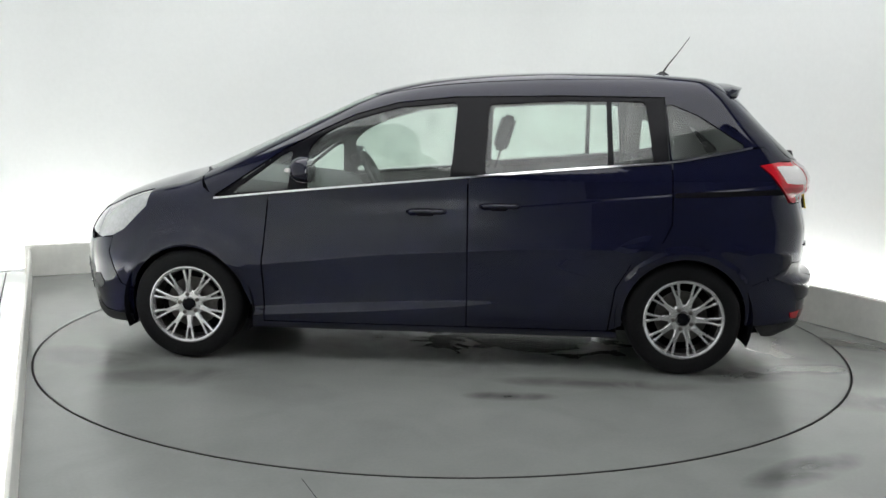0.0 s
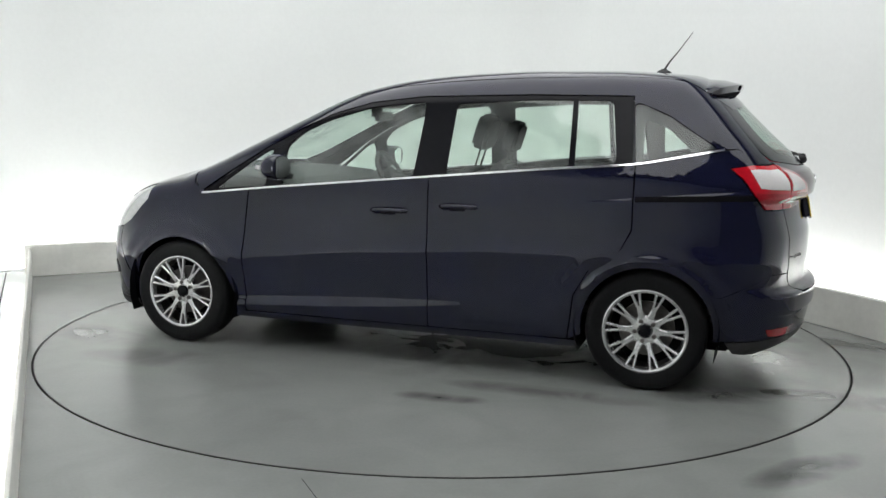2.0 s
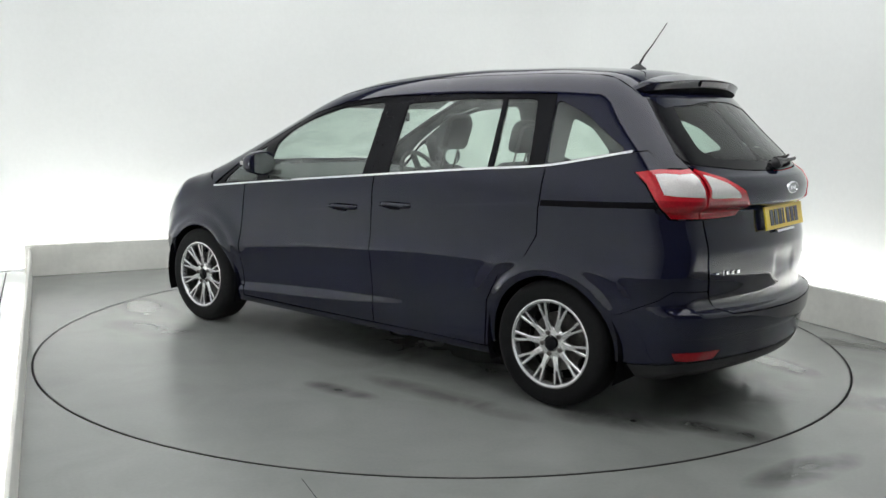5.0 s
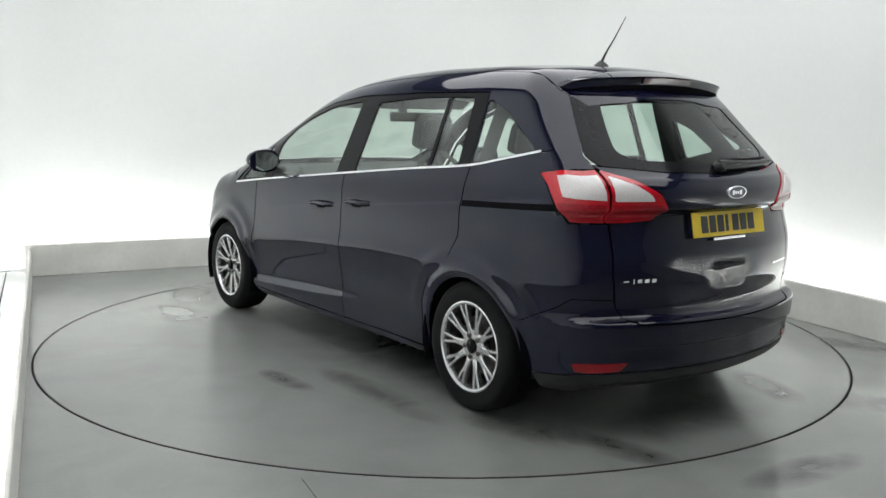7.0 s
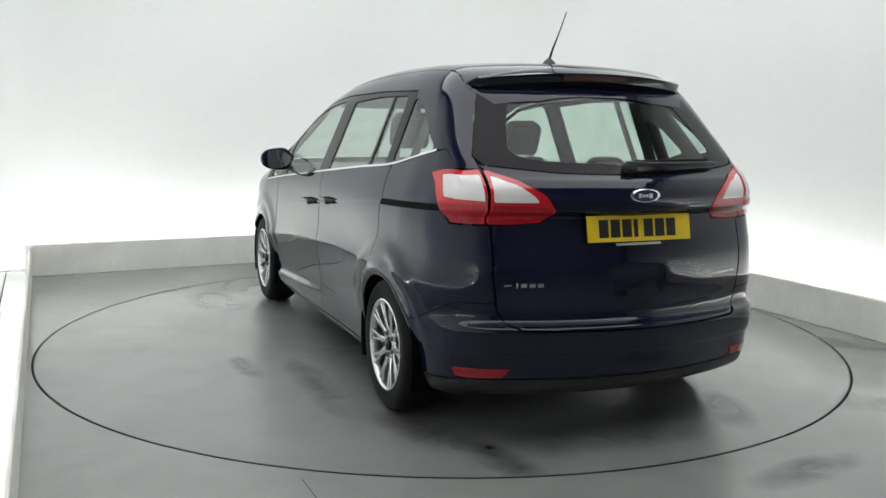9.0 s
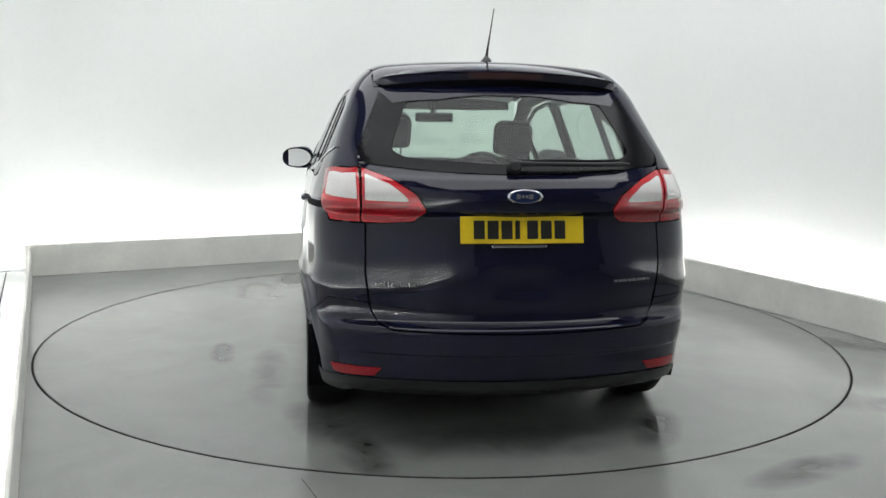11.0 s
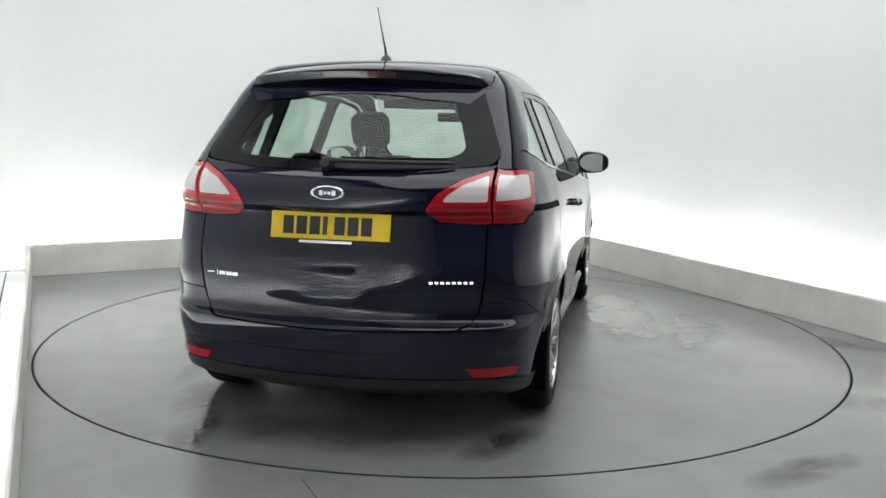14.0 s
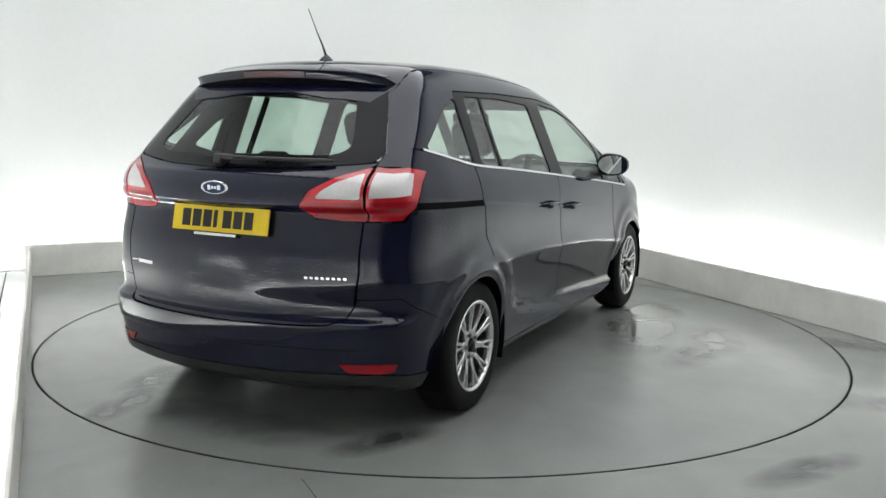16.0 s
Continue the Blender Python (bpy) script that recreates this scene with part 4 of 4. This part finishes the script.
def build_front():
    hood_edge = [(1.33, 0.745), (1.50, 0.748), (1.64, 0.725), (1.75, 0.69), (1.88, 0.62), (1.95, 0.56)]
    he = swap("top", hood_edge)
    for mirror in (False, True):
        lamp = [(1.637, 0.868), (1.776, 0.735), (1.862, 0.690), (1.965, 0.672), (1.985, 0.72)] + [p for p in he["side"][::-1] if p[0] > 1.6]
        head = panel("head_lamp", [("side", shrink(lamp, 0.003))], HEADLENS, car, "clear head lamp", inset=0.004, mirror=mirror)
        y0 = swap("side", [(1.985, 0.72), (1.965, 0.672)])["rear"]
        fl = [tuple(he["rear"][-1]), *y0, (0.46, 0.70), (0.44, 0.79)]
        panel("head_lamp_inner", [("front", fl)], HEADLENS, head, inset=0.004, mirror=mirror)
        fb = swap("side", [(2.06, 0.63), (2.08, 0.40), (2.05, 0.22)])["rear"]
        panel("front_bumper_nose", [("front", fb + [(0.45, 0.19), (0.0, 0.19), (0.0, 0.80), (0.30, 0.81), (0.42, 0.79), (0.45, 0.69)])], PAINT, car, mirror=mirror)
        fog = [(1.98, 0.46), (2.05, 0.44), (2.06, 0.38), (1.99, 0.36), (1.94, 0.40)]
        panel("fog_lamp_trim", [("side", round_poly(fog, 0.02))], BLACK, car, "black fog lamp surround", inset=-0.003, mirror=mirror)
        panel("front_lip", [("side", [(1.745, 0.188), (1.95, 0.182), (2.05, 0.222), (2.05, 0.275), (1.95, 0.235), (1.745, 0.235)])], BLACK, car, "black lower lip", inset=-0.004, mirror=mirror)
    panel("grille", [("front", round_poly([(0.42, 0.30), (-0.42, 0.30), (-0.48, 0.50), (0.48, 0.50)], 0.04))], BLACK, car, "black front grille", inset=-0.003)
    for i in range(3):
        z = 0.345 + 0.05 * i
        panel("grille_slat", [("front", [(0.40, z), (-0.40, z), (-0.40, z + 0.014), (0.40, z + 0.014)])], CHROME, car, inset=-0.008, depth=0.006)


def build_wheel():
    """A wheel about the z axis, its outer side at z = 0."""
    wheel = new("wheel")
    bm = bmesh.new()
    prof = [(0.218, -0.004), (0.226, 0.0), (0.245, 0.004), (0.275, 0.006), (0.296, 0.0), (0.308, -0.012), (0.314, -0.028), (0.316, -0.05), (0.316, -0.15), (0.313, -0.176), (0.300, -0.195), (0.260, -0.203), (0.218, -0.196)]
    lathe(bm, prof, 72, closed=True)
    tyre = part("tyre", bm, RUBBER, wheel, "black rubber tyre", smooth=True)
    bm = bmesh.new()
    lathe(bm, [(0.222, -0.004), (0.221, 0.003), (0.214, 0.005), (0.205, 0.0), (0.200, -0.012), (0.199, -0.030), (0.212, -0.030)], 72, closed=True)
    rim = part("rim", bm, ALLOY, wheel, "bright silver alloy rim", smooth=True)

    # barrel coloured darker than the rim, as the shade in the spoke gaps
    bm = bmesh.new()
    lathe(bm, [(0.2115, -0.031), (0.198, -0.031), (0.190, -0.15), (0.196, -0.19), (0.2085, -0.19)], 56, closed=True)
    part("rim_barrel", bm, STEEL, wheel, "rim barrel, darkened as shade between the spokes", smooth=True)

    def bar(bm, r0, a0, r1, a1, w0, w1, z0=-0.030, z1=-0.004, d=0.022):
        p = Vector((r0 * math.cos(a0), r0 * math.sin(a0)))
        q = Vector((r1 * math.cos(a1), r1 * math.sin(a1)))
        n = Vector((-(q - p).y, (q - p).x)).normalized()
        ring = []
        for c, w, z in ((p, w0, z0), (q, w1, z1)):
            ring.append([bm.verts.new((*(c + n * k * w), z + dz)) for k, dz in ((-1, -d), (-1, -0.004), (-0.55, 0.0), (0.55, 0.0), (1, -0.004), (1, -d))])
        for i in range(5):
            bm.faces.new((ring[0][i], ring[1][i], ring[1][i + 1], ring[0][i + 1]))
        bm.faces.new(ring[0][::-1])
        bm.faces.new(ring[1])
    for i in range(10):
        bm = bmesh.new()
        a = 2 * math.pi * (i + 0.25) / 10
        bar(bm, 0.050, a, 0.082, a, 0.0240, 0.0165, -0.025, -0.018, 0.030)
        bar(bm, 0.080, a, 0.138, a, 0.0165, 0.0120, -0.0182, -0.010, 0.030)
        for k in (-1, 1):
            bar(bm, 0.112, a + k * 0.050, 0.208, a + k * 0.098, 0.0068, 0.0074, -0.0135, -0.001, 0.028)
        bmesh.ops.recalc_face_normals(bm, faces=bm.faces[:])
        part("spoke", bm, ALLOY, wheel)
    bm = bmesh.new()
    lathe(bm, [(0.080, -0.060), (0.080, -0.030), (0.072, -0.022), (0.040, -0.020), (0.034, -0.028)], 40)
    part("hub", bm, ALLOY, wheel, smooth=True)
    bm = bmesh.new()
    lathe(bm, [(0.032, -0.030), (0.032, -0.014), (0.026, -0.010)], 28)
    part("centre_cap", bm, GLOSSBLACK, wheel, "black centre cap", smooth=True)
    for i in range(5):
        bm = bmesh.new()
        a = 2 * math.pi * i / 5 + 0.3
        lathe(bm, [(0.012, -0.03), (0.012, -0.016), (0.007, -0.012)], 8, pose(0.054 * math.cos(a), 0.054 * math.sin(a), 0))
        part("wheel_nut", bm, STEEL, wheel)
    bm = bmesh.new()
    lathe(bm, [(0.145, -0.105), (0.145, -0.085), (0.06, -0.085), (0.06, -0.075)], 48)
    part("brake_disc", bm, STEEL, wheel, "dull steel brake disc", smooth=True)
    # near-black disc stands in for the shade behind the spokes
    bm = bmesh.new()
    lathe(bm, [(0.203, -0.190), (0.203, -0.120)], 48)
    part("barrel_shade", bm, DARK, wheel)
    return wheel


def wheel_pose(x, side, turn):
    if side > 0:
        m = Matrix(((-1, 0, 0, x), (0, 0, 1, 0.872), (0, 1, 0, TYRE_R), (0, 0, 0, 1)))
    else:
        m = Matrix(((1, 0, 0, x), (0, 0, -1, -0.872), (0, 1, 0, TYRE_R), (0, 0, 0, 1)))
    return m @ pose(0, 0, 0, 0, 0, turn)


def build_wheels():
    first = build_wheel()
    first.parent = car
    first.matrix_basis = wheel_pose(HUB_X, 1, 10)
    for x, s, turn in ((-HUB_X, 1, 25), (HUB_X, -1, 5), (-HUB_X, -1, 17)):
        copy_thing(first, wheel_pose(x, s, turn))


def build_side_details():
    for s in (1, -1):
        # door mirror
        bm = bmesh.new()
        g = bmesh.ops.create_icosphere(bm, subdivisions=4, radius=1.0)
        for v in bm.verts:
            c = v.co
            k = [math.copysign(abs(q) ** 0.62, q) for q in c]
            n = max(1e-6, (abs(k[0]) ** 2.6 + abs(k[1]) ** 2.6 + abs(k[2]) ** 2.6) ** (1 / 2.6))
            k = [q / n for q in k]
            x = 0.075 * k[0] if k[0] > -0.45 else 0.075 * -0.45
            taper = 1 - 0.10 * (k[1] if k[0] > 0 else 0)
            v.co = (x - 0.02 * k[1] * 0.5, 0.105 * k[1], (0.074 + 0.008 * -k[1]) * k[2] * taper)
        mir = part("door_mirror", bm, PAINT, car, "navy door mirror with black foot", smooth=True)
        mir.matrix_basis = Matrix.Diagonal((1, s, 1, 1)) @ pose(0.705, 0.925, 1.100, 0, 0, -4)
        bm = bmesh.new()
        lathe(bm, [(0.5, -0.003), (0.5, 0.003)], 28, Matrix.Translation((-0.0365, 0.004, 0)) @ pose(0, 0, 0, 0, 90, 0) @ Matrix.Diagonal((0.124, 0.196, 1, 1)))
        part("mirror_glass", bm, MIRROR, mir, "mirror glass", smooth=False)
        bm = bmesh.new()
        box(bm, -0.02, 0.05, -0.16, -0.06, -0.075, -0.040, 0.012)
        part("mirror_foot", bm, BLACK, mir, "black plastic foot")
        bm = bmesh.new()
        box(bm, 0.040, 0.072, -0.02, 0.095, -0.012, 0.012, 0.008, pose(0, 0, 0, 0, 0, -10))
        part("indicator", bm, WHITELENS, mir, "clear indicator strip")
        # handles, each over a flat dark patch that paints the shade of its recess
        for x, z in ((0.035, 0.880), (-0.370, 0.918)):
            p = onto("side", [(x, z)])[0]
            bm = bmesh.new()
            pts = [(x + 0.105, p[1] - 0.004, z - 0.002), (x + 0.085, p[1] + 0.024, z), (x + 0.04, p[1] + 0.028, z + 0.003), (x - 0.03, p[1] + 0.028, z + 0.003), (x - 0.08, p[1] + 0.026, z + 0.001), (x - 0.105, p[1] - 0.004, z)]
            tube(bm, [(a, s * b, c) for a, b, c in pts], [0.011, 0.013, 0.012, 0.012, 0.014, 0.012], 12)
            bmesh.ops.recalc_face_normals(bm, faces=bm.faces[:])
            h = part("door_handle", bm, PAINT, car, smooth=True)
            panel("handle_shade", [("side", round_poly([(x + 0.055, z - 0.026), (x + 0.055, z + 0.016), (x - 0.045, z + 0.018), (x - 0.045, z - 0.024)], 0.02))], DARK, h, "dark patch painted as the shade of the handle recess", inset=-0.001, depth=0.002, mirror=s < 0)
        # rear door glass divider
        panel("window_divider", [("side", [(-0.955, belt(-0.955) + 0.008), (-0.945, 1.499), (-0.972, 1.499), (-0.985, belt(-0.985) + 0.008)])], GLOSSBLACK, car, "black window divider", inset=-0.001, depth=0.02, mirror=s < 0)


def build_inside():
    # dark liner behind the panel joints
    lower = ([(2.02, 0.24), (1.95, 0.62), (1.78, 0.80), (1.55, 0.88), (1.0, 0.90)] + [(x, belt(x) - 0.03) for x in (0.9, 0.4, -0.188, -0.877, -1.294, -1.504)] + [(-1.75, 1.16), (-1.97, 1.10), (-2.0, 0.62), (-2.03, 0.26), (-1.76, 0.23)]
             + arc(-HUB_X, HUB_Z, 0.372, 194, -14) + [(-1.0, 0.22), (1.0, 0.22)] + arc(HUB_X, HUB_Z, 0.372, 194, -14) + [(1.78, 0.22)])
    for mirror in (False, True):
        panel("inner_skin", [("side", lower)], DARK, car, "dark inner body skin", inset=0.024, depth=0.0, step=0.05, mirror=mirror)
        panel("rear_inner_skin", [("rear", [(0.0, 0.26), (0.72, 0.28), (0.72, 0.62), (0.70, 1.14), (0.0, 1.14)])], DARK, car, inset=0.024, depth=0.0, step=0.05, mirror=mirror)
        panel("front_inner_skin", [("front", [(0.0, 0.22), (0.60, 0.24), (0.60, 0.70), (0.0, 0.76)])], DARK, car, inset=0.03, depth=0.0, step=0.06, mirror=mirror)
        panel("door_trim", [("side", [(0.9, 0.40)] + [(x, belt(x) - 0.005) for x in (0.9, 0.4, -0.188, -0.877, -1.294, -1.6)] + [(-1.75, 1.15), (-1.75, 0.72), (-1.05, 0.72), (-0.95, 0.40)])], TRIM, car, "dark grey inner door trim", inset=0.075, depth=0.0, step=0.06, mirror=mirror)
        opening = round_poly([(-1.325, 1.215), (-1.325, 1.445), (-1.45, 1.395), (-1.58, 1.275)], 0.03)
        panel("pillar_lining", [("side", [(-1.215, 1.16), (-1.215, 1.54), (-1.58, 1.54), (-1.72, 1.38), (-1.84, 1.22), (-1.80, 1.16)], opening)], LINING, car, "grey inner pillar lining", inset=0.10, depth=0.0, mirror=mirror)
        s = -1 if mirror else 1
        for x in (HUB_X, -HUB_X):
            bm = bmesh.new()
            n = 24
            a = [(x + 0.374 * math.cos(radians(-22 + 224 * i / n)), HUB_Z + 0.374 * math.sin(radians(-22 + 224 * i / n))) for i in range(n + 1)]
            o = [bm.verts.new((p[0], s * 0.872, p[1])) for p in a]
            i_ = [bm.verts.new((p[0], s * 0.56, p[1])) for p in a]
            for k in range(n):
                bm.faces.new((o[k], o[k + 1], i_[k + 1], i_[k]))
            bm.faces.new(i_)
            part("wheel_arch_liner", bm, DARK, car, "black wheel arch liner", smooth=True)
    bm = bmesh.new()
    box(bm, -1.80, 1.85, -0.62, 0.62, 0.19, 0.23)
    part("underbody", bm, DARK, car, "dark underbody")
    bm = bmesh.new()
    box(bm, -1.95, 1.0, -0.72, 0.72, 0.36, 0.40)
    part("cabin_floor", bm, TRIM, car, "dark carpet")
    bm = bmesh.new()
    box(bm, -1.97, -1.25, -0.66, 0.66, 0.72, 0.76)
    part("boot_floor", bm, TRIM, car, "dark boot floor")
    # headliner
    roof = [(0.34, -0.52), (0.38, 0.0), (0.34, 0.52), (-1.62, 0.52), (-1.70, 0.0), (-1.62, -0.52)]
    panel("headliner", [("top", roof)], LIGHTTRIM, car, "pale grey headliner", inset=0.035, depth=0.0, step=0.08)
    header = [(0.34, -0.50), (0.40, 0.0), (0.34, 0.50), (0.50, 0.54), (0.575, 0.30), (0.60, 0.0), (0.575, -0.30), (0.50, -0.54)]
    panel("windscreen_header", [("top", header)], TRIM, car, "dark shaded band along the top of the windscreen", inset=0.022, depth=0.0, step=0.06)
    # dashboard
    bm = bmesh.new()
    prof = [(0.62, 0.60), (0.60, 0.86), (0.68, 0.97), (0.80, 1.005), (1.10, 1.03), (1.36, 1.04), (1.36, 0.60)]
    prism(bm, prof, -0.70, 0.70, Matrix(((1, 0, 0, 0), (0, 0, 1, 0), (0, 1, 0, 0), (0, 0, 0, 1))))
    bmesh.ops.recalc_face_normals(bm, faces=bm.faces[:])
    part("dashboard", bm, TRIM, car, "dark grey dashboard", smooth=False)
    # steering wheel, on the right side
    bm = bmesh.new()
    m = pose(0.50, -0.37, 0.98, 0, -62, 0)
    tube(bm, [m @ Vector((0.185 * math.cos(2 * math.pi * i / 32), 0.185 * math.sin(2 * math.pi * i / 32), 0)) for i in range(32)], 0.016, 8, closed=True)
    wheel = part("steering_wheel", bm, TRIM, car, "black steering wheel", smooth=True)
    bm = bmesh.new()
    for a in (0, 180, 270):
        box(bm, 0.0, 0.18, -0.022, 0.022, -0.012, 0.012, 0.005, m @ pose(0, 0, 0, 0, 0, a))
    lathe(bm, [(0.07, -0.03), (0.07, 0.02), (0.05, 0.03)], 20, m)
    part("wheel_spokes", bm, TRIM, wheel)
    # mirror inside
    bm = bmesh.new()
    box(bm, 0.40, 0.43, -0.13, 0.13, 1.362, 1.425, 0.012)
    rm = part("inside_mirror", bm, BLACK, car, "black inside mirror")
    bm = bmesh.new()
    box(bm, 0.43, 0.50, -0.015, 0.015, 1.39, 1.50, 0.006)
    part("mirror_stalk", bm, BLACK, rm)

    def seat(x, y, w, base, top, head, lift=0.0):
        """One seat: cushion, backrest, head restraint on two rods."""
        ob = new("seat")
        ob.parent = car
        bm = bmesh.new()
        box(bm, x - 0.04, x + 0.50, y - w / 2, y + w / 2, base - 0.13, base, 0.045)
        part("cushion", bm, FABRIC, ob, smooth=True)
        bm = bmesh.new()
        t = pose(x, y, base - 0.04, 0, -17, 0)
        h = top - base
        prof = [(-w / 2, 0.0), (-w / 2 - 0.005, h * 0.5), (-w / 2 + 0.03, h * 0.9), (-w / 2 + 0.09, h), (w / 2 - 0.09, h), (w / 2 - 0.03, h * 0.9), (w / 2 + 0.005, h * 0.5), (w / 2, 0.0)]
        prism(bm, round_poly(prof, 0.04), -0.055, 0.055, t @ Matrix(((0, 0, 1, 0), (1, 0, 0, 0), (0, 1, 0, 0), (0, 0, 0, 1))))
        bmesh.ops.bevel(bm, geom=[e for e in bm.edges if e.calc_face_angle(0) > 1.2], offset=0.025, segments=3, affect="EDGES")
        part("backrest", bm, FABRIC, ob, smooth=True)
        if head:
            bm = bmesh.new()
            outline = round_poly([(-0.112, h + 0.045 + lift), (-0.118, h + 0.21 + lift), (-0.085, h + 0.25 + lift), (0.085, h + 0.25 + lift), (0.118, h + 0.21 + lift), (0.112, h + 0.045 + lift)], 0.035)
            prism(bm, outline, -0.045, 0.045, t @ Matrix(((0, 0, 1, 0.01), (1, 0, 0, 0), (0, 1, 0, 0), (0, 0, 0, 1))))
            bmesh.ops.bevel(bm, geom=[e for e in bm.edges if e.calc_face_angle(0) > 1.2], offset=0.022, segments=3, affect="EDGES")
            part("head_restraint", bm, FABRIC, ob, smooth=True)
            bm = bmesh.new()
            for k in (-0.06, 0.06):
                tube(bm, [t @ Vector((0, k, h - 0.03)), t @ Vector((0, k, h + 0.06 + lift))], 0.006, 8)
            part("rods", bm, STEEL, ob)
        return ob
    for y in (0.37, -0.37):
        seat(-0.17, y, 0.50, 0.62, 1.17, True, 0.07 if y > 0 else 0.03)
    for y in (0.47, 0.0, -0.47):
        seat(-1.02, y, 0.42 if y else 0.36, 0.66, 1.05, True, -0.045)
    for y in (0.33, -0.33):
        bm = bmesh.new()
        box(bm, -1.55, -1.30, y - 0.24, y + 0.24, 0.76, 0.90, 0.04)
        part("folded_seat", bm, FABRIC, car, "folded rear seat")


build_rear()
build_front()
build_wheels()
build_side_details()
build_inside()


# ---------------------------------------------------------------- movement
def motions():
    rows = [i * 1.0 for i in range(17)]
    walk(turntable, [(t, pose(0, 0, 0, 0, 0, START + SPEED * t)) for t in rows])
    walk(car, [(t, pose(0, 0, 0, 0, 0, START + SPEED * t) @ pose(0.003, 0.016, 0.0)) for t in rows])


START, SPEED = 175.95, -7.002
motions()
